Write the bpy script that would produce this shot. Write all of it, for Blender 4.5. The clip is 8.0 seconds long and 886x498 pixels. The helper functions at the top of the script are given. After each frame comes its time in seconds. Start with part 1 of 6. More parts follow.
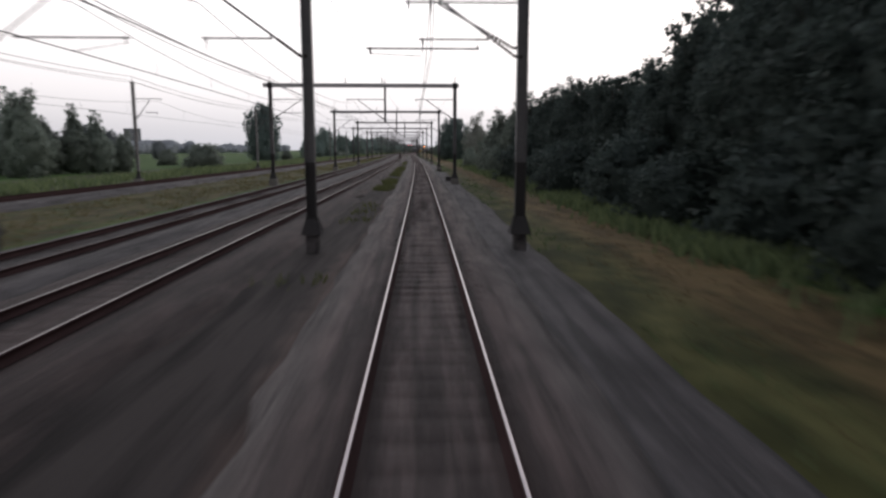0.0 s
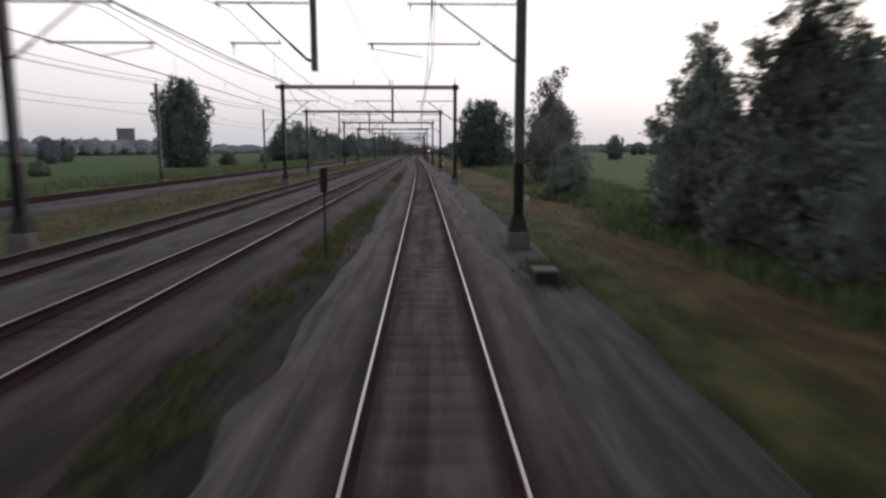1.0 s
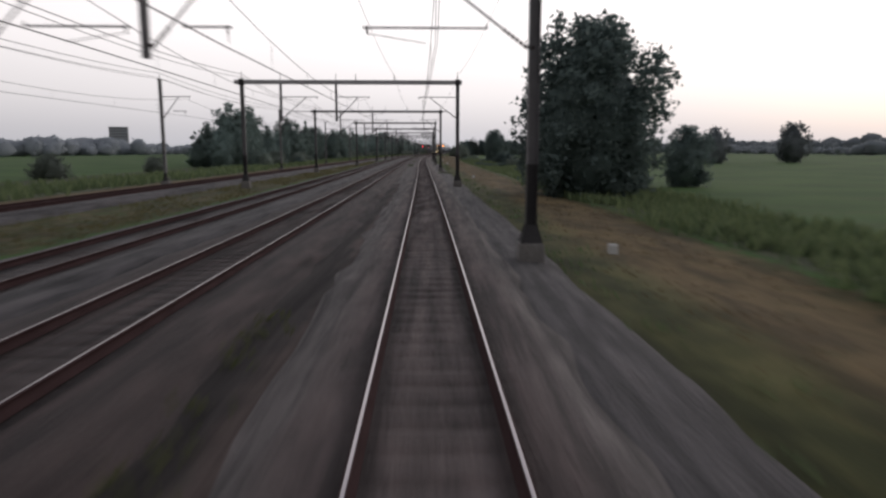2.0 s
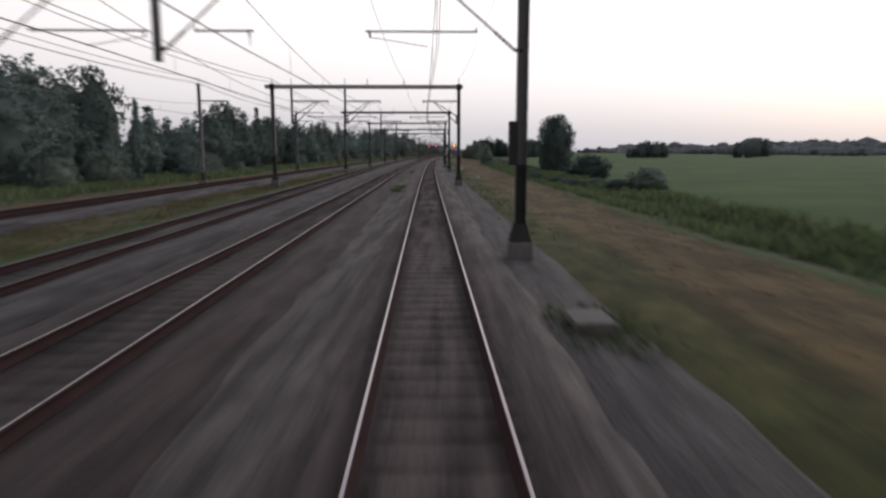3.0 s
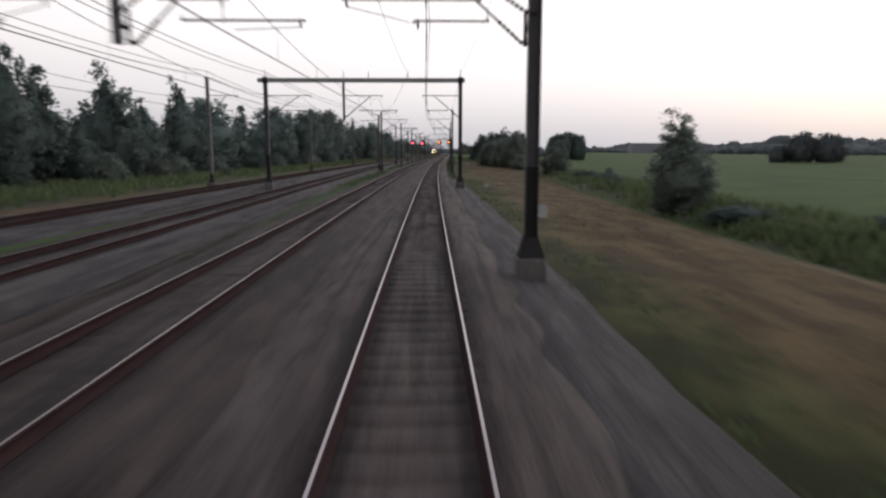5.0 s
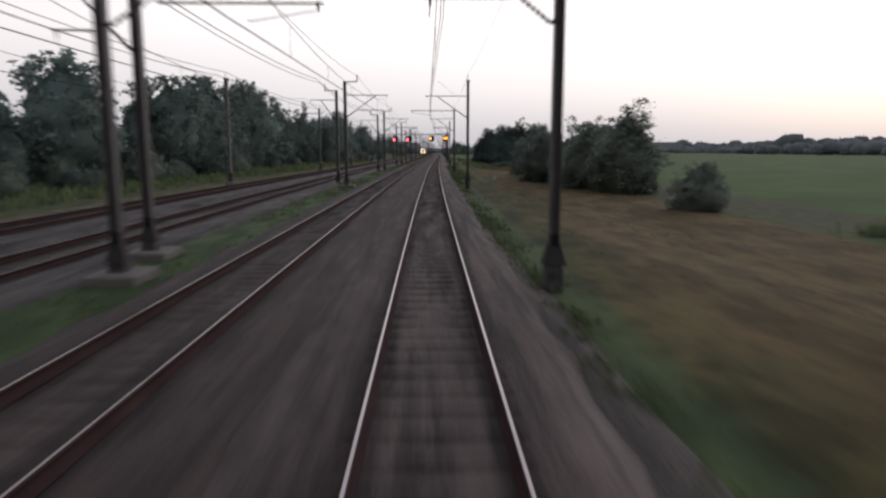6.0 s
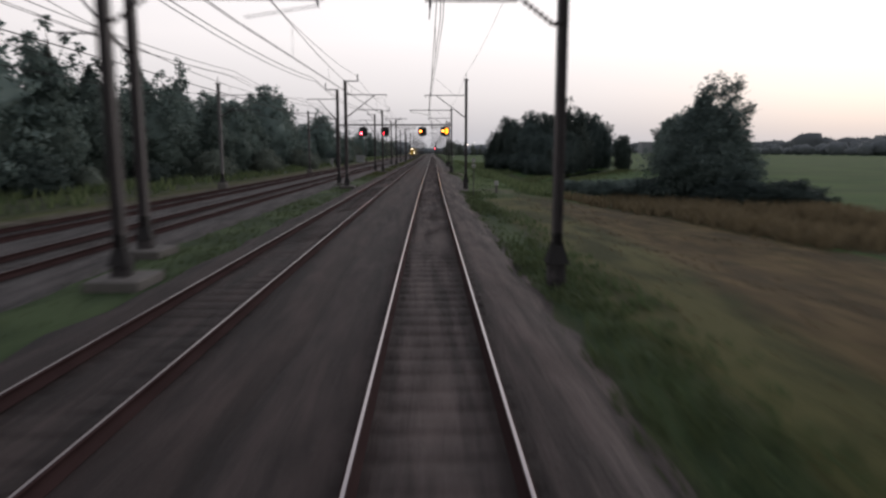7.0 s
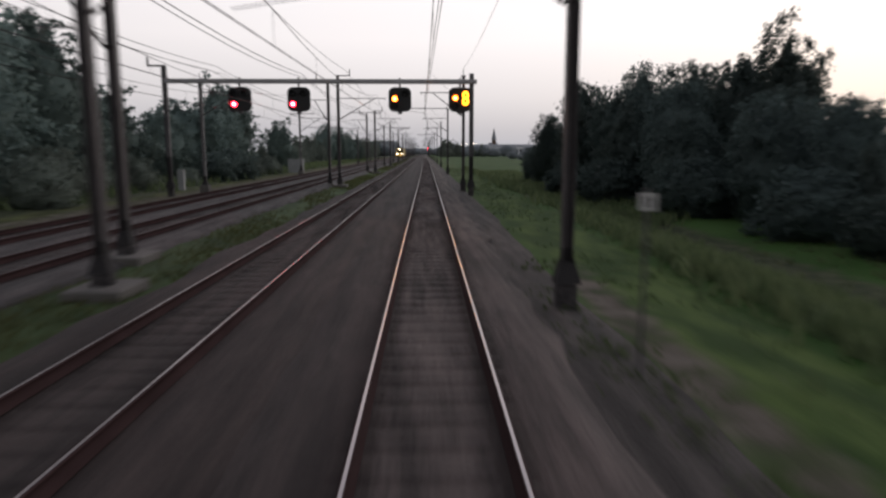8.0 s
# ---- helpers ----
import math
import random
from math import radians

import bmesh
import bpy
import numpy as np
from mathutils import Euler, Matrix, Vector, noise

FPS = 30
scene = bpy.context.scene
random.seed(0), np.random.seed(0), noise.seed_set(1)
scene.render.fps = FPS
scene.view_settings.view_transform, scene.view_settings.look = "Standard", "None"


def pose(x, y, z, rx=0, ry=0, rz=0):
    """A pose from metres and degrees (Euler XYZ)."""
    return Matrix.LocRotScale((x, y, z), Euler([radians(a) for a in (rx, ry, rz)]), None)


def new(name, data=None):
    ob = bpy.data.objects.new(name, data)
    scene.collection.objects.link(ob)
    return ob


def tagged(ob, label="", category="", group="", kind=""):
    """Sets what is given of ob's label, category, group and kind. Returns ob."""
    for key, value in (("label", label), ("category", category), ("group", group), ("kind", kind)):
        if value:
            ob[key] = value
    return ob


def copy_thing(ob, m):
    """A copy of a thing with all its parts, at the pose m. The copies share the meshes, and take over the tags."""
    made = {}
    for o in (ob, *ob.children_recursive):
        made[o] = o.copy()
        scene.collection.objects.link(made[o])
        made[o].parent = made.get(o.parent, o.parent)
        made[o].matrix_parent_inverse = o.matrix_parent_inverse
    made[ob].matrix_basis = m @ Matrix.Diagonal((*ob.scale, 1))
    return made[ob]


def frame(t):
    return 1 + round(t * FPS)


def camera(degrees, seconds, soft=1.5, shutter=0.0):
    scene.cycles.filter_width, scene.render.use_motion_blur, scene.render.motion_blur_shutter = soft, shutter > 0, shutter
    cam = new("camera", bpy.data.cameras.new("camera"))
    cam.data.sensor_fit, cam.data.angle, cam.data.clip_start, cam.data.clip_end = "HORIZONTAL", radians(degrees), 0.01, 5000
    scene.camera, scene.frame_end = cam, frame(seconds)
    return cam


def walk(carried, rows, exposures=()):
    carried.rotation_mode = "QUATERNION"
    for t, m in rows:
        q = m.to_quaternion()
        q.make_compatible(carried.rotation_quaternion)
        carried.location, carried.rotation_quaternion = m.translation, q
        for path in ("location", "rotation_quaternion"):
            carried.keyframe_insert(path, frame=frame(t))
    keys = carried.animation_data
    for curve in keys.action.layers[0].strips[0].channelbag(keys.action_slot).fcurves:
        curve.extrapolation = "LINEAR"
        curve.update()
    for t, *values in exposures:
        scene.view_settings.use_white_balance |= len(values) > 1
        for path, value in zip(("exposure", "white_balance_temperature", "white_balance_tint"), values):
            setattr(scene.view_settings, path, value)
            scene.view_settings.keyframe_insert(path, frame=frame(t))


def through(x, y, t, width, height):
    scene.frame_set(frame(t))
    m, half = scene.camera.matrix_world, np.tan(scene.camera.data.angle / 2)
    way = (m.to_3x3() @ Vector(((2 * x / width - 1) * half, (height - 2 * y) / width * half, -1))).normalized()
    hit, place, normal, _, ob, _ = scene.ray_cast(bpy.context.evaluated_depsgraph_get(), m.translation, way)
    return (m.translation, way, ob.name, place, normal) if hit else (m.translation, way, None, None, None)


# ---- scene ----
# The plan is laid out along the line: s metres along the own track, q metres to its right, z metres over the rail head.
# K turns plan metres into scene metres (the journey is shown at double speed, so the plan is drawn at half size).
K = 0.5
SPEED = 79.0
BENDS = [-0.1176, -0.1237, -0.1358, 0.1434, 0.2333, 0.1923, 0.0949, -0.0244, -0.0593, 0.0, 0.05, 0.05, 0.04]
STEP = 4.0
LINE_S = np.arange(-600.0, 5200.0, STEP)
_turn = np.cumsum(np.interp(LINE_S, np.arange(0, 1300, 100.0), BENDS, left=0.0, right=0.0) * 1e-3) * STEP
LINE_A = _turn - np.interp(0, LINE_S, _turn)
_lx, _ly = np.cumsum(np.sin(LINE_A)) * STEP, np.cumsum(np.cos(LINE_A)) * STEP
LINE_X, LINE_Y = _lx - np.interp(0, LINE_S, _lx), _ly - np.interp(0, LINE_S, _ly)


def heading(s):
    return np.interp(s, LINE_S, LINE_A)


def plan(s, q):
    """Plan coordinates along and beside the line, as x and y in plan metres (arrays or numbers)."""
    a = heading(s)
    return np.interp(s, LINE_S, LINE_X) + q * np.cos(a), np.interp(s, LINE_S, LINE_Y) - q * np.sin(a)


def at(s, q, z=0.0, turn=0.0):
    """The pose of a thing that stands at that place of the plan, its y axis along the line."""
    x, y = plan(s, q)
    return pose(x * K, y * K, z * K, 0, 0, turn - math.degrees(heading(s)))


# ---- camera ----
cam = camera(68.57, 8.0, soft=2.5, shutter=0.16)
VIEW = [  # seconds, bearing, tilt below level
    (0.0, 1.739, 8.678), (0.5, 1.373, 8.728), (1.0, 1.059, 8.603), (1.5, 0.732, 8.639), (3.0, -0.254, 8.548),
    (3.5, -0.279, 8.515), (4.0, 0.057, 8.594), (4.5, 0.509, 8.58), (6.0, 1.965, 8.627), (6.5, 2.347, 8.529),
    (7.0, 2.717, 8.604), (7.5, 3.197, 8.74), (8.0, 3.368, 8.546)]
rows = []
for t, bearing, tilt in VIEW:
    x, y = plan(SPEED * t, -0.065)
    rows.append((t, pose(x * K, y * K, 2.678 * K, 90 - tilt, 0, -bearing)))
walk(cam, rows, [(0.0, 0.80, 6450, 12.5), (0.5, 0.53, 6450, 12.5), (1.0, 0.62, 6450, 12.5), (1.5, 0.53, 6450, 12.5), (5.0, 0.52, 6450, 12.5), (6.3, 0.46, 6450, 12.5), (8.0, 0.28, 6450, 12.5)])

# ---- world and sun ----
SUN_AZ, SUN_EL = 38.0, 9.0  # degrees clockwise from the start of the line, and up
world = bpy.data.worlds.new("dusk_sky")
scene.world = world
world.use_nodes = True
wn, wl = world.node_tree.nodes, world.node_tree.links
wn.clear()
sky = wn.new("ShaderNodeTexSky")
sky.sky_type, sky.sun_disc = "NISHITA", False
sky.sun_elevation, sky.sun_rotation = radians(SUN_EL), radians(SUN_AZ)
sky.air_density, sky.dust_density, sky.ozone_density = 1.2, 4.0, 1.0
coord, split = wn.new("ShaderNodeTexCoord"), wn.new("ShaderNodeSeparateXYZ")
wl.new(coord.outputs["Generated"], split.inputs[0])
veil = wn.new("ShaderNodeValToRGB")  # thin high cloud, from the horizon up
stops = [(0.0, (0.42, 0.42, 0.445)), (0.03, (0.485, 0.475, 0.49)), (0.08, (0.655, 0.63, 0.63)), (0.16, (0.84, 0.80, 0.79)),
         (0.32, (0.91, 0.885, 0.885)), (0.55, (0.485, 0.49, 0.54)), (1.0, (0.235, 0.25, 0.29))]
while len(veil.color_ramp.elements) < len(stops):
    veil.color_ramp.elements.new(0.5)
for e, (p, c) in zip(veil.color_ramp.elements, stops):
    e.position, e.color = p, (*c, 1)
wl.new(split.outputs["Z"], veil.inputs[0])
back_sky, back_veil, both = wn.new("ShaderNodeBackground"), wn.new("ShaderNodeBackground"), wn.new("ShaderNodeAddShader")
wl.new(sky.outputs[0], back_sky.inputs[0])
back_sky.inputs[1].default_value = 0.004
wl.new(veil.outputs[0], back_veil.inputs[0])
# the cloud is brighter towards the low sun
toward = wn.new("ShaderNodeVectorMath")
toward.operation = "DOT_PRODUCT"
toward.inputs[1].default_value = (math.sin(radians(SUN_AZ)), math.cos(radians(SUN_AZ)), 0)
wl.new(coord.outputs["Generated"], toward.inputs[0])
lift = wn.new("ShaderNodeMapRange")
lift.inputs["From Min"].default_value, lift.inputs["From Max"].default_value = -1.0, 1.0
lift.inputs["To Min"].default_value, lift.inputs["To Max"].default_value = 0.42, 1.02
wl.new(toward.outputs["Value"], lift.inputs["Value"])
wl.new(lift.outputs[0], back_veil.inputs[1])
wl.new(back_sky.outputs[0], both.inputs[0])
wl.new(back_veil.outputs[0], both.inputs[1])
out = wn.new("ShaderNodeOutputWorld")
wl.new(both.outputs[0], out.inputs[0])
sun = new("sun", bpy.data.lights.new("sun", "SUN"))
sun.data.energy, sun.data.angle, sun.data.color = 0.35, radians(42), (1.0, 0.90, 0.84)
sun.matrix_basis = pose(0, 0, 60, 90 - SUN_EL, 0, 180 - SUN_AZ)

# ---- materials ----


def material(name, low, high, grain=30.0, blot=2.0, rough=0.8, metal=0.0, bump=0.3, vary=0.0, spread=0.5, coords="Object", spec=0.5):
    """Two colours mixed by a fine grain and larger blotches (both in features per plan metre), with relief."""
    m = bpy.data.materials.new(name)
    m.use_nodes = True
    n, l = m.node_tree.nodes, m.node_tree.links
    b = n["Principled BSDF"]
    tc = n.new("ShaderNodeTexCoord")
    src = tc.outputs["Object"]
    if coords == "World":
        src = n.new("ShaderNodeNewGeometry").outputs["Position"]
    fine, wide = n.new("ShaderNodeTexNoise"), n.new("ShaderNodeTexNoise")
    fine.inputs["Scale"].default_value, wide.inputs["Scale"].default_value = grain / K, blot / K
    fine.inputs["Detail"].default_value, wide.inputs["Detail"].default_value = 4, 3
    for t in (fine, wide):
        l.new(src, t.inputs["Vector"])
    mix = n.new("ShaderNodeMix")
    mix.data_type = "FLOAT"
    mix.inputs[0].default_value = spread
    l.new(fine.outputs[0], mix.inputs[2])
    l.new(wide.outputs[0], mix.inputs[3])
    ramp = n.new("ShaderNodeValToRGB")
    ramp.color_ramp.elements[0].position, ramp.color_ramp.elements[1].position = 0.32, 0.68
    ramp.color_ramp.elements[0].color, ramp.color_ramp.elements[1].color = (*low, 1), (*high, 1)
    l.new(mix.outputs[0], ramp.inputs[0])
    colour = ramp.outputs[0]
    if vary:
        info, hsv, mul = n.new("ShaderNodeObjectInfo"), n.new("ShaderNodeHueSaturation"), n.new("ShaderNodeMapRange")
        mul.inputs["To Min"].default_value, mul.inputs["To Max"].default_value = 1 - vary, 1 + vary
        l.new(info.outputs["Random"], mul.inputs["Value"])
        l.new(mul.outputs[0], hsv.inputs["Value"])
        l.new(colour, hsv.inputs["Color"])
        colour = hsv.outputs[0]
    l.new(colour, b.inputs["Base Color"])
    b.inputs["Roughness"].default_value, b.inputs["Metallic"].default_value = rough, metal
    b.inputs["Specular IOR Level"].default_value = spec
    if bump:
        bp = n.new("ShaderNodeBump")
        bp.inputs["Strength"].default_value, bp.inputs["Distance"].default_value = bump, 0.02 * K
        l.new(fine.outputs[0], bp.inputs["Height"])
        l.new(bp.outputs[0], b.inputs["Normal"])
    return m


def foliage(name, low, high, through=0.25):
    """Leaves: colour changes from leaf to leaf and from plant to plant; some light passes through."""
    m = bpy.data.materials.new(name)
    m.use_nodes = True
    n, l = m.node_tree.nodes, m.node_tree.links
    b = n["Principled BSDF"]
    geo, info = n.new("ShaderNodeNewGeometry"), n.new("ShaderNodeObjectInfo")
    ramp = n.new("ShaderNodeValToRGB")
    ramp.color_ramp.elements[0].color, ramp.color_ramp.elements[1].color = (*low, 1), (*high, 1)
    l.new(geo.outputs["Random Per Island"], ramp.inputs[0])
    hsv, hue, val = n.new("ShaderNodeHueSaturation"), n.new("ShaderNodeMapRange"), n.new("ShaderNodeMapRange")
    hue.inputs["To Min"].default_value, hue.inputs["To Max"].default_value = 0.485, 0.515
    val.inputs["To Min"].default_value, val.inputs["To Max"].default_value = 0.75, 1.25
    for r, socket in ((hue, "Hue"), (val, "Value")):
        l.new(info.outputs["Random"], r.inputs["Value"])
        l.new(r.outputs[0], hsv.inputs[socket])
    l.new(ramp.outputs[0], hsv.inputs["Color"])
    l.new(hsv.outputs[0], b.inputs["Base Color"])
    b.inputs["Roughness"].default_value = 0.7
    b.inputs["Specular IOR Level"].default_value = 0.25
    tr, mx = n.new("ShaderNodeBsdfTranslucent"), n.new("ShaderNodeMixShader")
    l.new(hsv.outputs[0], tr.inputs["Color"])
    mx.inputs[0].default_value = through
    l.new(b.outputs[0], mx.inputs[1])
    l.new(tr.outputs[0], mx.inputs[2])
    l.new(mx.outputs[0], n["Material Output"].inputs[0])
    return m


def glow(name, colour, strength):
    m = bpy.data.materials.new(name)
    m.use_nodes = True
    b = m.node_tree.nodes["Principled BSDF"]
    b.inputs["Base Color"].default_value = (0.02, 0.02, 0.02, 1)
    b.inputs["Emission Color"].default_value, b.inputs["Emission Strength"].default_value = (*colour, 1), strength
    return m


def ground_material():
    """Meadow, mown dry verge, lush grass and bare grit, each where its weight is stored in the sheet."""
    m = bpy.data.materials.new("ground_cover")
    m.use_nodes = True
    n, l = m.node_tree.nodes, m.node_tree.links
    b = n["Principled BSDF"]
    pos = n.new("ShaderNodeNewGeometry").outputs["Position"]

    def noise(scale, detail=4, stretch=None):
        t = n.new("ShaderNodeTexNoise")
        t.inputs["Scale"].default_value, t.inputs["Detail"].default_value = scale / K, detail
        src = pos
        if stretch:
            mp = n.new("ShaderNodeMapping")
            mp.inputs["Scale"].default_value = stretch
            l.new(pos, mp.inputs[0])
            src = mp.outputs[0]
        l.new(src, t.inputs["Vector"])
        return t.outputs[0]

    def ramp(fac, low, high, a=0.35, c=0.65):
        r = n.new("ShaderNodeValToRGB")
        r.color_ramp.elements[0].position, r.color_ramp.elements[1].position = a, c
        r.color_ramp.elements[0].color, r.color_ramp.elements[1].color = (*low, 1), (*high, 1)
        l.new(fac, r.inputs[0])
        return r.outputs[0]

    fine, mid, wide, streak = noise(14, 6), noise(1.4, 4), noise(0.09, 3), noise(1.0, 5, (2.4, 0.16, 1.0))
    tuft = noise(0.8, 6, (1.3, 0.42, 1.0))
    field = noise(0.22, 5, (0.35, 1.6, 1.0))
    colour = ramp(wide, (0.026, 0.070, 0.011), (0.050, 0.104, 0.021))
    worn = n.new("ShaderNodeMix")
    worn.data_type = "RGBA"
    l.new(ramp(field, (0, 0, 0), (0.4, 0.4, 0.4), 0.50, 0.68), worn.inputs[0])
    l.new(colour, worn.inputs[6])
    l.new(ramp(mid, (0.036, 0.042, 0.017), (0.078, 0.078, 0.034)), worn.inputs[7])
    colour = worn.outputs[2]
    layers = (("grit", (0.0288, 0.0216, 0.0192), (0.0952, 0.0728, 0.0648), streak), ("lush", (0.022, 0.026, 0.008), (0.050, 0.052, 0.016), tuft), ("dry", (0.066, 0.047, 0.021), (0.132, 0.093, 0.043), tuft), ("olive", (0.040, 0.046, 0.015), (0.098, 0.096, 0.036), tuft), ("mown", (0.0272, 0.0592, 0.0112), (0.0752, 0.1184, 0.0288), tuft),
              ("rough", (0.034, 0.044, 0.022), (0.068, 0.076, 0.040), mid), ("sand", (0.0576, 0.0480, 0.0400), (0.1320, 0.1120, 0.0944), mid), ("strip", (0.032, 0.054, 0.023), (0.066, 0.098, 0.042), tuft), ("soot", (0.0176, 0.0152, 0.0144), (0.0464, 0.0400, 0.0376), streak))
    for name, low, high, fac in layers:
        att = n.new("ShaderNodeAttribute")
        att.attribute_name = name
        shake, edge, mx = n.new("ShaderNodeMath"), n.new("ShaderNodeMapRange"), n.new("ShaderNodeMix")
        add = n.new("ShaderNodeMath")
        shake.operation, shake.inputs[1].default_value = "SUBTRACT", 0.5
        l.new(mid, shake.inputs[0])
        add.operation = "MULTIPLY_ADD"
        add.inputs[1].default_value = 1.1
        l.new(shake.outputs[0], add.inputs[0])
        l.new(att.outputs["Fac"], add.inputs[2])
        edge.inputs["From Min"].default_value, edge.inputs["From Max"].default_value = 0.25, 0.75
        l.new(add.outputs[0], edge.inputs["Value"])
        mx.data_type = "RGBA"
        l.new(edge.outputs[0], mx.inputs[0])
        l.new(colour, mx.inputs[6])
        l.new(ramp(fac, low, high, 0.39, 0.61), mx.inputs[7])
        colour = mx.outputs[2]
    dirt, val = n.new("ShaderNodeMapRange"), n.new("ShaderNodeHueSaturation")
    dirt.inputs["To Min"].default_value, dirt.inputs["To Max"].default_value = 0.75, 1.25
    l.new(fine, dirt.inputs["Value"])
    l.new(dirt.outputs[0], val.inputs["Value"])
    l.new(colour, val.inputs["Color"])
    l.new(val.outputs[0], b.inputs["Base Color"])
    b.inputs["Roughness"].default_value, b.inputs["Specular IOR Level"].default_value = 0.95, 0.15
    b.inputs["Sheen Weight"].default_value, b.inputs["Sheen Roughness"].default_value = 0.014, 0.3  # sheen added to lighten the far ground at grazing angles
    bp = n.new("ShaderNodeBump")
    bp.inputs["Strength"].default_value, bp.inputs["Distance"].default_value = 0.4, 0.04 * K
    l.new(fine, bp.inputs["Height"])
    l.new(bp.outputs[0], b.inputs["Normal"])
    return m


M_GROUND = ground_material()


def ballast_material(name, low, high, grey_low, grey_high):
    """Crushed stone: rust and painted rail shade beside the rails, paler on the shoulders, drawn out in streaks along
    the line.
    """
    m = bpy.data.materials.new(name)
    m.use_nodes = True
    n, l = m.node_tree.nodes, m.node_tree.links
    b = n["Principled BSDF"]
    pos = n.new("ShaderNodeNewGeometry").outputs["Position"]

    def noise(scale, detail, stretch=(1, 1, 1)):
        t, mp = n.new("ShaderNodeTexNoise"), n.new("ShaderNodeMapping")
        t.inputs["Scale"].default_value, t.inputs["Detail"].default_value = scale / K, detail
        mp.inputs["Scale"].default_value = stretch
        l.new(pos, mp.inputs[0])
        l.new(mp.outputs[0], t.inputs["Vector"])
        return t.outputs[0]

    def ramp(fac, c0, c1, a=0.39, c=0.61):
        r = n.new("ShaderNodeValToRGB")
        r.color_ramp.elements[0].position, r.color_ramp.elements[1].position = a, c
        r.color_ramp.elements[0].color, r.color_ramp.elements[1].color = (*c0, 1), (*c1, 1)
        l.new(fac, r.inputs[0])
        return r.outputs[0]

    def blend(fac, c0, c1):
        mx = n.new("ShaderNodeMix")
        mx.data_type = "RGBA"
        l.new(fac, mx.inputs[0])
        l.new(c0, mx.inputs[6])
        l.new(c1, mx.inputs[7])
        return mx.outputs[2]

    stone, streak, patch = noise(17, 3), noise(3.2, 6, (1.0, 0.05, 1.0)), noise(0.35, 3)
    mixed = n.new("ShaderNodeMix")
    mixed.data_type, mixed.inputs[0].default_value = "FLOAT", 0.7
    l.new(stone, mixed.inputs[2])
    l.new(streak, mixed.inputs[3])
    colour = ramp(mixed.outputs[0], low, high, 0.41, 0.59)
    pale = ramp(mixed.outputs[0], grey_low, grey_high, 0.41, 0.59)
    # dark layer: rust and grease, plus shade beside the rails put into colour
    stain_shade = ramp(mixed.outputs[0], (0.0125, 0.0085, 0.0080), (0.043, 0.0295, 0.0272), 0.41, 0.59)
    for name_, layer, shake in (("edge", pale, patch), ("stain_shade", stain_shade, streak)):
        att, add, edge = n.new("ShaderNodeAttribute"), n.new("ShaderNodeMath"), n.new("ShaderNodeMapRange")
        att.attribute_name = name_
        add.operation = "ADD"
        l.new(att.outputs["Fac"], add.inputs[0])
        l.new(shake, add.inputs[1])
        edge.inputs["From Min"].default_value, edge.inputs["From Max"].default_value = 0.55, 1.3
        l.new(add.outputs[0], edge.inputs["Value"])
        colour = blend(edge.outputs[0], colour, layer)
    age, worn = n.new("ShaderNodeMapRange"), n.new("ShaderNodeHueSaturation")
    age.inputs["From Min"].default_value, age.inputs["From Max"].default_value = 0.34, 0.66
    age.inputs["To Min"].default_value, age.inputs["To Max"].default_value = 0.70, 1.32
    l.new(noise(2.6, 5, (1.0, 0.28, 1.0)), age.inputs["Value"])
    l.new(age.outputs[0], worn.inputs["Value"])
    l.new(colour, worn.inputs["Color"])
    l.new(worn.outputs[0], b.inputs["Base Color"])
    b.inputs["Roughness"].default_value, b.inputs["Specular IOR Level"].default_value = 0.85, 0.35
    b.inputs["Sheen Weight"].default_value, b.inputs["Sheen Roughness"].default_value = 0.038, 0.3  # added sheen that pales distant stone seen at a flat angle
    bp = n.new("ShaderNodeBump")
    bp.inputs["Strength"].default_value, bp.inputs["Distance"].default_value = 1.0, 0.05 * K
    l.new(stone, bp.inputs["Height"])
    l.new(bp.outputs[0], b.inputs["Normal"])
    return m


M_BALLAST = ballast_material("track_ballast", (0.0272, 0.0192, 0.0180), (0.1048, 0.0776, 0.0720), (0.0352, 0.0296, 0.0280), (0.1200, 0.1040, 0.0992))
M_BALLAST_RED = ballast_material("rusty_ballast", (0.0168, 0.0108, 0.0096), (0.0640, 0.0440, 0.0400), (0.0208, 0.0160, 0.0144), (0.0736, 0.0592, 0.0536))
M_BALLAST_GREY = ballast_material("weathered_ballast", (0.0256, 0.0232, 0.0232), (0.0760, 0.0688, 0.0688), (0.0272, 0.0248, 0.0256), (0.0832, 0.0768, 0.0784))
M_PATH = ballast_material("path_grit", (0.0272, 0.0247, 0.0256), (0.0778, 0.0707, 0.0715), (0.0194, 0.0156, 0.0144), (0.0596, 0.0492, 0.0459))
M_SLEEPER = ballast_material("sleeper_concrete", (0.0552, 0.0432, 0.0408), (0.1416, 0.1140, 0.1068), (0.0288, 0.0252, 0.0240), (0.0720, 0.0636, 0.0600))
M_SLEEPER_DIRTY = ballast_material("sleeper_dirty", (0.0317, 0.0238, 0.0220), (0.0827, 0.0634, 0.0581), (0.0264, 0.0229, 0.0220), (0.0660, 0.0581, 0.0554))
M_RAIL_HEAD = material("rail_head_polished", (0.30, 0.275, 0.28), (0.42, 0.385, 0.395), 40, 1.0, 0.28, 1.0, 0.02)
M_RAIL_WORN = material("rail_head_worn", (0.17, 0.150, 0.152), (0.26, 0.232, 0.235), 40, 1.0, 0.3, 1.0, 0.02)
M_RAIL_DULL = material("rail_head_dull", (0.07, 0.055, 0.053), (0.12, 0.10, 0.098), 40, 1.0, 0.5, 0.5, 0.05)
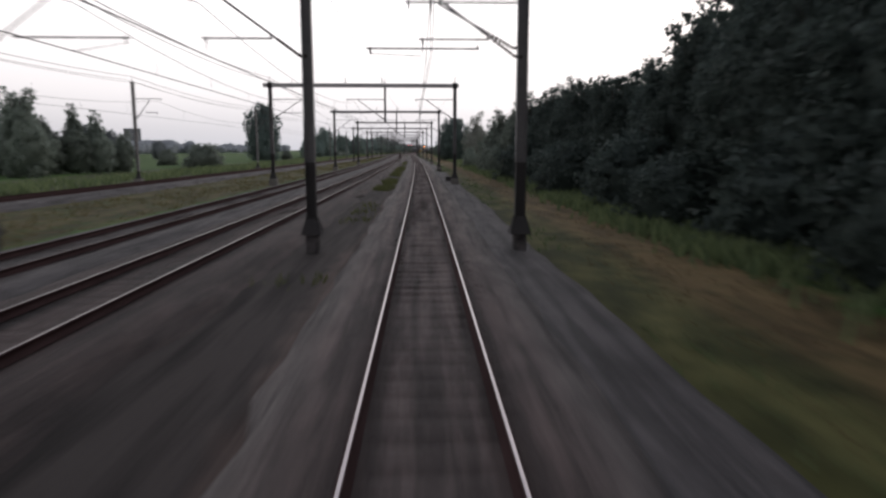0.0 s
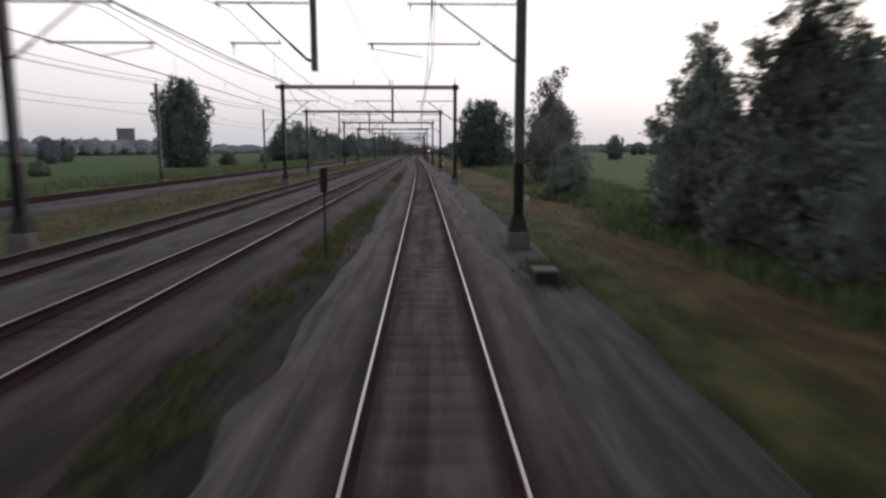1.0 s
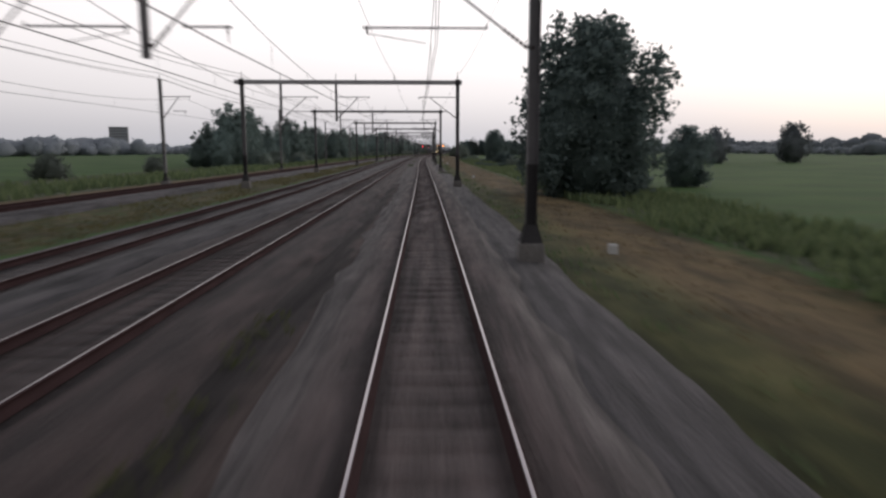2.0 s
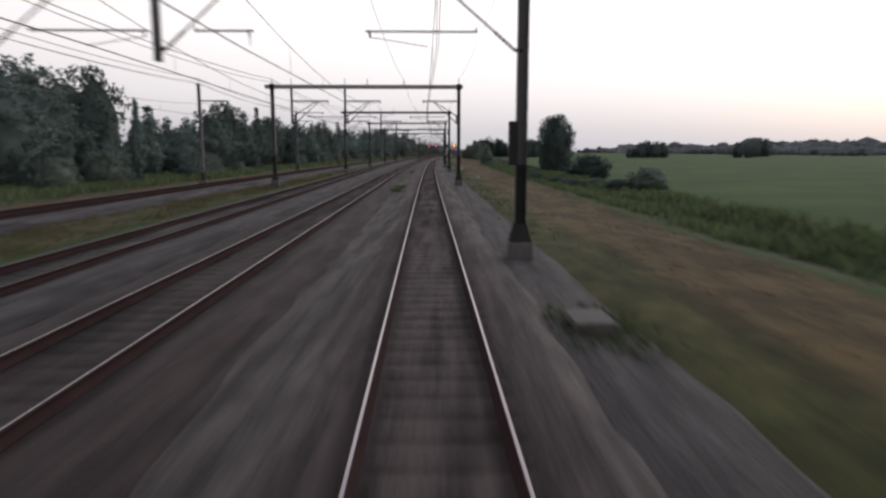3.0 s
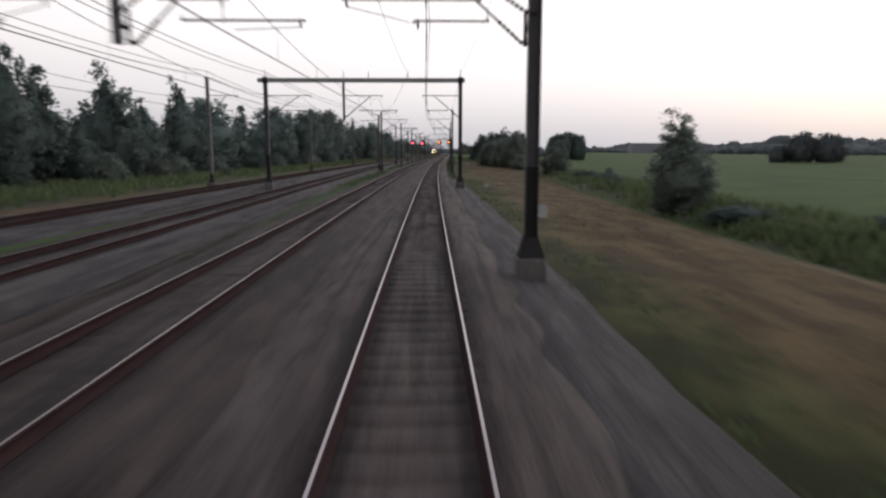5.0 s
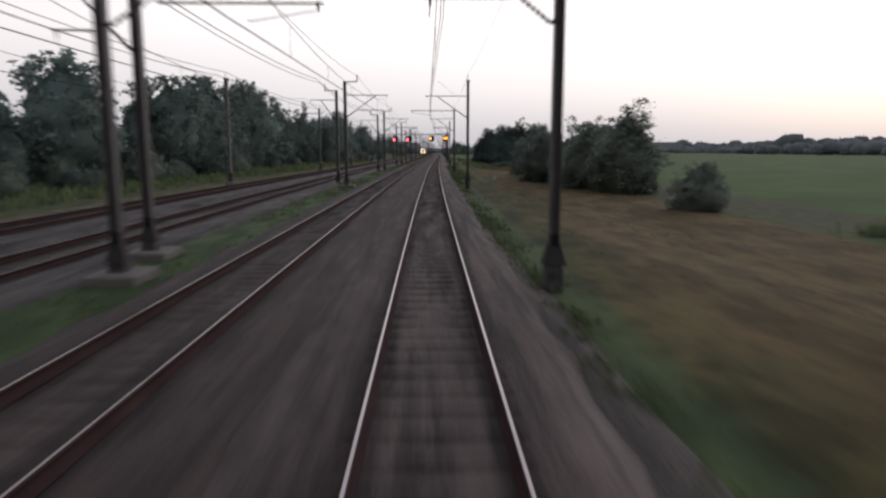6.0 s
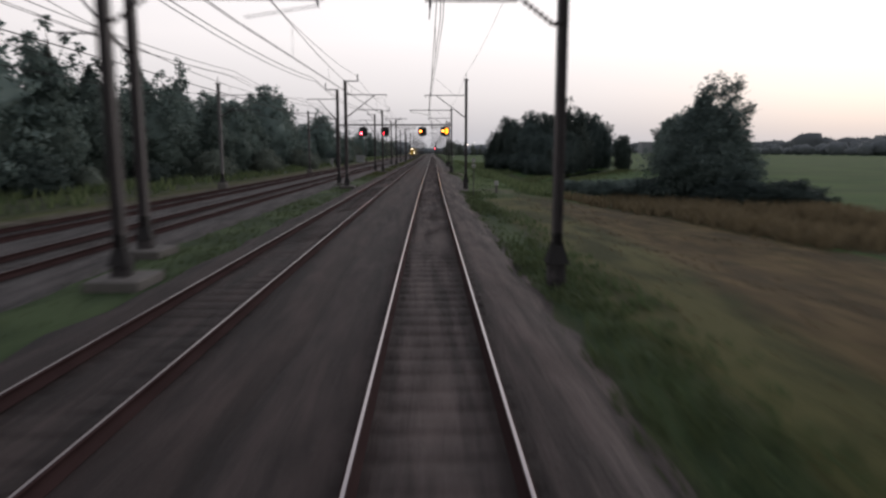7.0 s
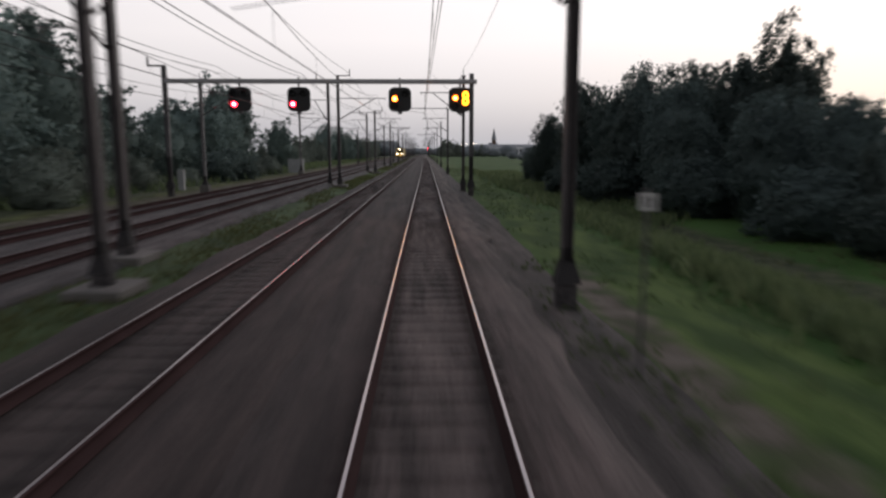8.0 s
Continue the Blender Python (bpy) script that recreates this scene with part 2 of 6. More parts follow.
M_RUST = material("rail_rust", (0.028, 0.0165, 0.0168), (0.060, 0.036, 0.0355), 30, 2.0, 0.95, 0.0, 0.3, spec=0.05)
M_MAST = material("mast_steel", (0.068, 0.065, 0.068), (0.128, 0.123, 0.127), 18, 1.1, 0.6, 0.3, 0.15, 0.2)
M_MAST_DARK = material("mast_foot_tar", (0.010, 0.009, 0.010), (0.028, 0.025, 0.025), 20, 1.5, 0.8, 0.0, 0.2)
M_MAST_BROWN = material("mast_brown_paint", (0.048, 0.042, 0.044), (0.088, 0.077, 0.079), 18, 1.1, 0.65, 0.1, 0.15, 0.15)
M_MAST_GREY = material("mast_grey_paint", (0.115, 0.112, 0.112), (0.19, 0.186, 0.186), 18, 0.6, 0.7, 0.1, 0.15, 0.15)
M_BEAM = material("beam_galvanised", (0.27, 0.26, 0.265), (0.40, 0.39, 0.395), 14, 0.8, 0.55, 0.3, 0.1)
M_TUBE = material("cantilever_tube", (0.085, 0.082, 0.084), (0.15, 0.145, 0.148), 20, 1.5, 0.5, 0.4, 0.1)
M_INSULATOR = material("insulator_glaze", (0.022, 0.016, 0.014), (0.040, 0.026, 0.022), 20, 3, 0.2, 0, 0)
M_WIRE = material("wire_bronze", (0.016, 0.015, 0.015), (0.032, 0.029, 0.028), 30, 1, 0.6, 0.3, 0)
M_CONCRETE = material("footing_concrete", (0.085, 0.078, 0.072), (0.155, 0.145, 0.135), 16, 2.0, 0.92, 0, 0.5, 0.15)
M_BLACK = material("signal_black", (0.008, 0.008, 0.009), (0.016, 0.016, 0.017), 20, 2, 0.6, 0, 0.05)
M_WHITE = material("white_enamel", (0.34, 0.34, 0.33), (0.50, 0.50, 0.48), 20, 2, 0.5, 0, 0.05)
M_GREY = material("cabinet_grey", (0.24, 0.25, 0.25), (0.34, 0.35, 0.35), 12, 1.5, 0.6, 0, 0.1)
M_BARK = material("bark", (0.030, 0.025, 0.020), (0.075, 0.062, 0.050), 16, 2.0, 0.95, 0, 0.8)
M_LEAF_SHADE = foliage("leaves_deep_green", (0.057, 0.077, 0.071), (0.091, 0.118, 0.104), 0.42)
M_LEAF_DARK = foliage("leaves_dark_green", (0.069, 0.097, 0.091), (0.106, 0.143, 0.131), 0.42)
# green of the wood, made paler so the colour carries its haze
M_LEAF_WOOD = foliage("leaves_wood_hazy_green", (0.161, 0.219, 0.199), (0.218, 0.280, 0.251), 0.42)
M_LEAF_WILLOW = foliage("leaves_grey_green", (0.1795, 0.2159, 0.1831), (0.2455, 0.2843, 0.2405), 0.42)
M_LEAF_MID = foliage("leaves_mid_green", (0.115, 0.158, 0.146), (0.160, 0.208, 0.189), 0.42)
M_LEAF_BROWN = foliage("leaves_olive_brown", (0.2266, 0.2389, 0.2124), (0.3021, 0.3110, 0.2785), 0.45)
# distant foliage: aerial haze is put into these two paler, bluer colours
M_LEAF_FAR = foliage("leaves_far_hazed", (0.270, 0.300, 0.325), (0.320, 0.350, 0.370), 0.5)
M_LEAF_HAZE = foliage("leaves_distant_hazed", (0.172, 0.196, 0.204), (0.210, 0.234, 0.238), 0.5)
M_STRAW = foliage("straw_grass", (0.110, 0.086, 0.046), (0.165, 0.130, 0.074), 0.5)
M_SEED = foliage("seeding_grass", (0.150, 0.122, 0.070), (0.225, 0.185, 0.112), 0.5)
M_TURF = foliage("soft_green_grass", (0.070, 0.100, 0.046), (0.115, 0.150, 0.075), 0.45)
M_LIME = foliage("pale_green_grass", (0.074, 0.092, 0.034), (0.135, 0.148, 0.062), 0.45)
M_DRYWEED = foliage("yellowing_grass", (0.092, 0.090, 0.038), (0.160, 0.146, 0.070), 0.45)
M_REED = foliage("scrub_green", (0.0690, 0.0952, 0.0448), (0.1437, 0.1684, 0.0806), 0.45)
M_WATER = material("pond_water", (0.012, 0.014, 0.014), (0.016, 0.018, 0.018), 3, 0.5, 0.06, 0, 0.10)
M_WATER.node_tree.nodes["Principled BSDF"].inputs["IOR"].default_value = 1.14
M_RED = glow("signal_red", (1.0, 0.012, 0.03), 16.0)
M_RED_CORE = glow("signal_red_core", (1.0, 0.20, 0.26), 12.0)
M_YELLOW = glow("signal_yellow", (1.0, 0.15, 0.006), 11.0)
M_YELLOW_CORE = glow("signal_yellow_core", (1.0, 0.52, 0.12), 9.0)
M_DIGIT = glow("speed_digit_yellow", (1.0, 0.30, 0.012), 6.0)
M_LAMP = glow("headlamp_white", (1.0, 0.86, 0.62), 12.0)
M_TRAIN = material("train_yellow", (0.42, 0.28, 0.03), (0.50, 0.34, 0.05), 8, 1, 0.45, 0, 0.05)
M_GLASS = material("dark_glazing", (0.010, 0.012, 0.014), (0.014, 0.016, 0.018), 5, 1, 0.1, 0, 0)
M_WALL_PALE = material("pale_cladding", (0.66, 0.68, 0.71), (0.78, 0.80, 0.82), 2, 0.3, 0.5, 0, 0.05)
M_WALL_GREY = material("grey_facade", (0.20, 0.21, 0.23), (0.27, 0.28, 0.30), 2, 0.3, 0.8, 0, 0.05)
M_BRICK = material("brown_brick", (0.13, 0.085, 0.07), (0.20, 0.14, 0.115), 6, 0.5, 0.9, 0, 0.2)

# ---- building helpers ----


def part(name, bm, mat, parent=None, label=""):
    """Links a bmesh, drawn in plan metres, as one mesh object, under a thing or a part."""
    bm.transform(Matrix.Scale(K, 4))
    me = bpy.data.meshes.new(name)
    bm.to_mesh(me)
    bm.free()
    for mm in (mat if isinstance(mat, (list, tuple)) else [mat]):
        me.materials.append(mm)
    ob = new(name, me)
    ob.parent = parent
    return tagged(ob, label)


def sheet(name, verts, faces, mat, parent=None, label="", smooth=False):
    """The same for arrays of points (plan metres) and faces."""
    me = bpy.data.meshes.new(name)
    verts, faces = np.asarray(verts, np.float32) * K, np.asarray(faces, np.int32)
    n = faces.shape[1]
    me.vertices.add(len(verts))
    me.vertices.foreach_set("co", verts.ravel())
    me.loops.add(faces.size)
    me.loops.foreach_set("vertex_index", faces.ravel())
    me.polygons.add(len(faces))
    me.polygons.foreach_set("loop_start", np.arange(0, faces.size, n, dtype=np.int32))
    me.polygons.foreach_set("loop_total", np.full(len(faces), n, np.int32))
    me.update(calc_edges=True)
    if smooth:
        me.polygons.foreach_set("use_smooth", np.ones(len(faces), bool))
    for mm in (mat if isinstance(mat, (list, tuple)) else [mat]):
        me.materials.append(mm)
    ob = new(name, me)
    ob.parent = parent
    return tagged(ob, label)


def box(bm, x0, x1, y0, y1, z0, z1, bevel=0.0):
    r = bmesh.ops.create_cube(bm, size=1.0)
    for v in r["verts"]:
        v.co = Vector(((x0 + x1) / 2 + v.co.x * (x1 - x0), (y0 + y1) / 2 + v.co.y * (y1 - y0), (z0 + z1) / 2 + v.co.z * (z1 - z0)))
    if bevel:
        edges = list({e for v in r["verts"] for e in v.link_edges})
        bmesh.ops.bevel(bm, geom=edges, offset=bevel, segments=2, affect="EDGES", profile=0.6)


def tube(bm, a, b, r0, r1=None, sides=8):
    """A round bar from a to b."""
    a, b = Vector(a), Vector(b)
    r1 = r0 if r1 is None else r1
    way = b - a
    rot = way.to_track_quat("Z", "Y").to_matrix().to_4x4()
    bmesh.ops.create_cone(bm, cap_ends=True, segments=sides, radius1=r0, radius2=r1, depth=way.length,
                          matrix=Matrix.Translation((a + b) / 2) @ rot)


def fresh():
    return bmesh.new()


def thing(name, m, label, category, group="", kind=""):
    e = new(name)
    e.empty_display_size = 0.2
    e.matrix_basis = m
    return tagged(e, label, category, group, kind)


def sweep(s0, s1, step, q_of, profile, closed=True):
    """Points and faces of a profile (list of q, z) carried along the line at an offset q_of(s)."""
    s = np.arange(s0, s1 + 0.01, step)
    prof = np.array(profile)
    n = len(prof)
    q = q_of(s)[:, None] + prof[None, :, 0]
    x, y = plan(np.repeat(s[:, None], n, 1), q)
    v = np.stack([x, y, np.repeat(prof[None, :, 1], len(s), 0)], -1).reshape(-1, 3)
    f = []
    i = np.arange(len(s) - 1)[:, None] * n
    for j in range(n if closed else n - 1):
        k = (j + 1) % n
        f.append(np.concatenate([i + j, i + k, i + n + k, i + n + j], 1))
    return v, np.stack(f, 1).reshape(-1, 4)

# ---- the line: four tracks ----
TRACK_Q = {  # offset of each track's centre along the line
    1: ([-50, 10, 48, 88, 127, 244, 283, 362, 480, 638, 900, 1400], [-6.7, -6.43, -6.15, -5.88, -5.62, -4.98, -4.83, -4.65, -4.16, -4.03, -4.0, -4.0]),
    2: ([-50, 16, 97, 133, 240, 305, 376, 473, 512, 588, 637, 900, 1400], [-10.7, -10.35, -9.95, -9.8, -9.35, -9.4, -9.9, -10.1, -10.32, -10.3, -10.2, -10.4, -10.4]),
    3: ([-50, 38, 100, 152, 265, 388, 481, 520, 560, 595, 645, 900, 1400], [-26.5, -23.8, -22.4, -21.5, -18.8, -16.9, -15.5, -15.1, -14.4, -13.95, -13.9, -14.2, -14.2])}


def track_q(i, s):
    s = np.asarray(s, float)
    if i == 0:
        return s * 0.0
    return np.interp(s, *TRACK_Q[i])


def bell(x, lo, hi, soft):
    """1 between lo and hi, falling to 0 over soft on both sides."""
    return np.clip((x - lo) / soft + 0.5, 0, 1) * np.clip((hi - x) / soft + 0.5, 0, 1)


def pond_banks(s):
    """Offsets of the two banks of the pond, a narrow water that leads away from the line."""
    s = np.asarray(s, float)
    return 13.3 + (s - 637) * 0.36 + 0.25 * np.sin(s * 0.5), 13.6 + (s - 632.7) * 0.435 + 0.25 * np.sin(s * 0.7 + 1)


def ground_z(s, q):
    """Height of the ground under the ballast, verges, ditch, pond and fields."""
    z = np.full(np.broadcast(s, q).shape, -0.52)
    z = z - 0.15 * bell(q, 7.5, 200, 4)
    z = z - 0.62 * np.clip((s - 585) / 40, 0, 1) * bell(q, 9.5, 4000, 5)  # the meadow lies lower beyond the pond
    ditch = bell(s, 230, 480, 20) * bell(q, 12.5, 15.5, 3) * 0.55 + bell(s, 600, 760, 30) * bell(q, 9.5, 13.5, 4) * 0.35
    left, right = pond_banks(s)
    inside = np.minimum(q - left, right - q) + 0.25 * np.sin(s * 1.3 + q)
    pond = np.clip(inside / 0.9 + 0.6, 0, 1) * 0.62 * bell(s, 631, 695, 3)
    z = z - ditch * bell(q, -50, 60, 1) - pond
    z = z + 0.03 * np.sin(s * 0.31 + q) * bell(q, 4.5, 14, 2) + 0.05 * np.sin(q * 0.6 + s * 0.11) * bell(q, 5, 20, 6)
    z = z - 0.25 * bell(q, -4000, -29, 6)
    z = z + 0.15 * bell(s, 445, 1500, 20) * bell(q, track_q(2, s) + 1.5, track_q(1, s) - 1.5, 0.6)
    z = z + 0.20 * np.clip((s - 180) / 120, 0.3, 0.6) * bell(q, track_q(1, s) + 1.2, -1.2, 0.8)
    return z


def build_ground():
    s_lines = np.concatenate([np.arange(-400, -20, 20.0), np.arange(-20, 628, 2.2), np.arange(628, 690, 0.8), np.arange(690, 820, 2.6), np.arange(820, 1100, 6.0),
                              np.geomspace(1100, 4400, 40)])
    q_near = np.concatenate([np.arange(-34, -16, 0.7), np.arange(-16, 16, 0.4), np.arange(16, 36, 0.5)])
    far_q = np.geomspace(4, 3400, 40)
    q_lines = np.concatenate([-34 - far_q[::-1], q_near, 36 + far_q])
    S, Q = np.meshgrid(s_lines, q_lines, indexing="ij")
    x, y = plan(S, Q)
    z = ground_z(S, Q)
    a, b = len(s_lines), len(q_lines)
    i = (np.arange(a - 1)[:, None] * b + np.arange(b - 1)[None, :]).ravel()
    ob = sheet("ground", np.stack([x, y, z], -1).reshape(-1, 3), np.stack([i, i + 1, i + b + 1, i + b], 1), M_GROUND, smooth=True)
    tagged(ob, "flat meadow and mown railway verges with bare grit beside the ballast", "ground", kind="structure")
    t1, t2, t3 = track_q(1, S), track_q(2, S), track_q(3, S)
    right_edge = np.interp(S, [-50, 250, 400, 500, 560, 590, 612, 900], [8.8, 10.5, 12.5, 16.0, 15.0, 12.0, 7.0, 7.0])
    dry_from = np.interp(S, [0, 465, 480, 530, 590], [5.0, 5.0, 3.8, 4.8, 6.0])
    dry = bell(Q, dry_from + 0.6 * np.sin(S * 0.13) + 0.4 * np.sin(S * 0.37), right_edge, 2.4) * np.interp(S, [0, 570, 590, 612], [0.74, 0.74, 0.6, 0.0]) + 0.75 * bell(S, -50, 345, 30) * bell(Q, t3 + 1.8, t2 - 3.2, 1.2) * 0.5 \
        + bell(Q, t3 - 8.0, t3 - 3.0, 1.0) * np.interp(S, [430, 480], [1.0, 0.15])
    dry = dry * (1 - 0.5 * bell(S, 508, 531, 10) * bell(Q, 3.4, 8.0, 2.0))  # worn greener here
    lush = bell(Q, 2.0, right_edge, 1.2) * np.interp(S, [0, 590, 612], [1.0, 1.0, 0.0])  \
        + bell(S, -60, 360, 20) * bell(Q, t3 + 1.8, t2 - 3.2, 1.2) * 0.75
    olive = 0.9 * bell(Q, 3.0, 7.0 + 0.5 * np.sin(S * 0.21), 1.8) * bell(S, 540, 608, 20) + np.interp(S, [230, 300], [0.55, 0.42]) * bell(Q, 3.6, 6.0, 1.6) * bell(S, -60, 540, 20) + bell(Q, t3 - 7.8, t3 - 3.2, 1.0) * np.interp(S, [430, 480], [0.0, 0.9])
    mown = bell(Q, 3.4, 6.4, 1.0) * bell(S, 598, 1500, 16) + 0.8 * bell(S, 660, 1500, 60) * bell(Q, t2 + 1.6, t1 - 1.8, 0.6) + bell(Q, t3 - 7.8, t3 - 3.4, 1.0) * np.interp(S, [430, 480], [0.0, 0.36])
    strip = bell(S, 425, 690, 50) * bell(Q, t2 + 1.4, t1 - 2.0, 0.5) + 0.45 * bell(S, 330, 400, 40) * bell(Q, t3 + 1.7, t2 - 3.0, 1.2) + bell(S, 474, 606, 10) * bell(Q, 2.5, 3.7, 0.6) * 0.75
    green_edge = np.interp(S, [460, 480, 530, 548, 575, 590, 602, 1500], [2.9, 2.9, 3.0, 3.3, 3.8, 3.6, 3.2, 3.2]) + 0.25 * np.sin(S * 0.43) + 0.2 * np.sin(S * 1.1)
    sand = 0.5 * bell(S, 468, 560, 20) * bell(Q, 2.3, 3.5, 0.8) + 0.6 * bell(Q, t3 - 5.4, t3 - 2.2, 0.8) + bell(S, 512, 532, 6) * bell(Q, 2.8, 3.5, 0.6) + bell(S, 601, 609, 4) * bell(Q, 3.6, 7.0, 1.4) * 0.5 + bell(S, 634, 651, 6) * bell(Q, 3.3, 4.3, 0.8) * 0.8
    rough = bell(S, 462, 606, 10) * bell(Q, 1.9, green_edge, 0.7) + bell(Q, right_edge + 0.5, right_edge + 7, 1.5) * bell(S, -60, 760, 20) + bell(Q, -46, t3 - 6.5, 2.0) \
        + 0.42 * bell(S, 108, 190, 20) * bell(Q, -3.5, -2.4, 0.5)
    grit = bell(S, 430, 1500, 25) * bell(Q, t3 + 1.2, t2 - 1.2, 0.8) * 0.9 + bell(S, 340, 440, 25) * bell(Q, t2 - 3.4, t2 - 1.2, 0.8) * 0.9 + bell(Q, t1 + 1.5, -1.5, 0.6) * 0.95 \
        + bell(S, -60, 440, 25) * bell(Q, t2 + 1.0, t1 - 1.0, 0.6)
    soot = bell(Q, t1 + 1.3, -2.35 + 0.1 * np.sin(S * 0.3), 0.5) * np.interp(S, [-60, 190, 240, 290], [0.95, 0.95, 0.4, 0.0])
    for name, w in (("dry", dry), ("lush", lush), ("olive", olive), ("mown", mown), ("rough", rough), ("sand", sand), ("grit", grit), ("soot", soot), ("strip", strip)):
        att = ob.data.attributes.new(name, "FLOAT", "POINT")
        att.data.foreach_set("value", np.clip(w, 0, 1).astype(np.float32).ravel())
    return ob


build_ground()

RAIL = [(-0.075, -0.172), (0.075, -0.172), (0.075, -0.160), (0.012, -0.140), (0.010, -0.045), (0.036, -0.032), (0.036, -0.007),
        (0.017, 0.0), (-0.017, 0.0), (-0.036, -0.007), (-0.036, -0.032), (-0.010, -0.045), (-0.012, -0.140), (-0.075, -0.160)]
SLEEPER_GAP = 0.6


SLEEPER_X = (-1.26, -0.95, -0.6, -0.48, 0.48, 0.6, 0.95, 1.26)


def sleeper_mesh():
    """A concrete sleeper with sloped flanks and a lower middle."""
    bm = fresh()
    rings = []
    for x in SLEEPER_X:
        h = -0.175 if abs(x) > 0.6 else -0.19
        rings.append([bm.verts.new((x, -0.15, -0.36)), bm.verts.new((x, -0.115, h)), bm.verts.new((x, 0.115, h)), bm.verts.new((x, 0.15, -0.36))])
    for a, b in zip(rings, rings[1:]):
        for j in range(3):
            bm.faces.new((a[j], b[j], b[j + 1], a[j + 1]))
    bm.faces.new(rings[0])
    bm.faces.new(rings[-1][::-1])
    bm.verts.index_update()
    return bm


def darken_sleepers(me, count):
    """Rust and grease beside the rail seats, with the rails' shade put into the same dark colour."""
    w = np.repeat(np.array([0.6 if 0.55 < abs(x) < 1.0 else 0.06 for x in SLEEPER_X]), 4)
    att = me.attributes.new("stain_shade", "FLOAT", "POINT")
    att.data.foreach_set("value", np.tile(w, count).astype(np.float32))


def build_track(i, s0, s1, head, bed, label):
    track = thing("track", Matrix.Identity(4), label, "railway track", "parallel railway tracks", "structure")
    for side in (-0.7525, 0.7525):
        v, f = sweep(s0, s1, 4.0, lambda s: track_q(i, s) + side, RAIL)
        ob = sheet("rail", v, f, [M_RUST, head], track, "steel rail with rusty flanks and a worn bright head" if i < 2 else "rusty steel rail")
        idx = np.zeros(len(f), np.int32)
        idx.reshape(-1, len(RAIL))[:, 7] = 1
        ob.data.polygons.foreach_set("material_index", idx)
    # ballast: crown, shoulders, uneven
    s = np.arange(s0, s1 + 0.1, 1.6)
    prof = np.array([(-2.75, -0.62), (-2.25, -0.47), (-1.85, -0.24), (-1.5, -0.155), (-1.05, -0.170), (-0.92, -0.178), (-0.62, -0.205), (-0.48, -0.21), (0, -0.212),
                     (0.48, -0.21), (0.62, -0.205), (0.92, -0.178), (1.05, -0.170), (1.5, -0.155), (1.85, -0.24), (2.25, -0.47), (2.75, -0.62)])
    q = track_q(i, s)[:, None] + prof[None, :, 0]
    rng = np.random.default_rng(40 + i)
    z = np.repeat(prof[None, :, 1], len(s), 0)
    if i < 2:  # the shoulders of the two running tracks merge where they draw together
        inner = (prof[:, 0] < -1.6) if i == 0 else (prof[:, 0] > 1.6)
        level = np.interp(s, [180, 250], [-0.62, -0.335 - 0.02 * i])[:, None]
        z = np.where(inner[None, :], np.maximum(z, level), z)
    z = z + rng.normal(0, 0.012, q.shape)
    q = q + rng.normal(0, 0.11, q.shape) * (np.abs(prof[None, :, 0]) > 1.6)
    x, y = plan(np.repeat(s[:, None], len(prof), 1), q)
    n = len(prof)
    k = (np.arange(len(s) - 1)[:, None] * n + np.arange(n - 1)[None, :]).ravel()
    ob = sheet("ballast_bed", np.stack([x, y, z], -1).reshape(-1, 3), np.stack([k, k + 1, k + n + 1, k + n], 1), bed, track,
               "crushed stone ballast", smooth=True)
    side = np.abs(prof[:, 0])
    sooty = np.where(prof[:, 0] < -1.0, 0.85, 0.0) if i == 0 else np.full(len(prof), float(i == 1))
    # strips along each rail are coloured dark for rust and shade together
    for name, w in (("edge", np.clip((side - 1.3) / 0.5, 0, 0.9)[None, :] * np.interp(s, [-40, 270, 330, 1300], [0.3 if i == 1 else 1.0, 0.3 if i == 1 else 1.0, 0.3, 0.3])[:, None]), ("stain_shade", np.maximum(np.where((side > 0.5) & (side < 1.0), 0.62, 0.06)[None, :], sooty[None, :] * np.interp(s, [-40, 320, 390, 430, 540], [0.42 * i, 0.42 * i, 0.1, 0.1, 0.68])[:, None]))):
        att = ob.data.attributes.new(name, "FLOAT", "POINT")
        att.data.foreach_set("value", w.astype(np.float32).ravel())
    return track


tracks = [build_track(0, -40, 1250, M_RAIL_HEAD, M_BALLAST, "running track on concrete sleepers in brown ballast with bright worn rails"),
          build_track(1, -40, 1250, M_RAIL_WORN, M_BALLAST_RED, "neighbouring track with bright rails in rusty brown ballast"),
          build_track(2, -40, 1250, M_RAIL_DULL, M_BALLAST_GREY, "little used track with dull dark rails in grey ballast"),
          build_track(3, -40, 1250, M_RUST, M_BALLAST_GREY, "outer track with rust brown rails beside the grass")]


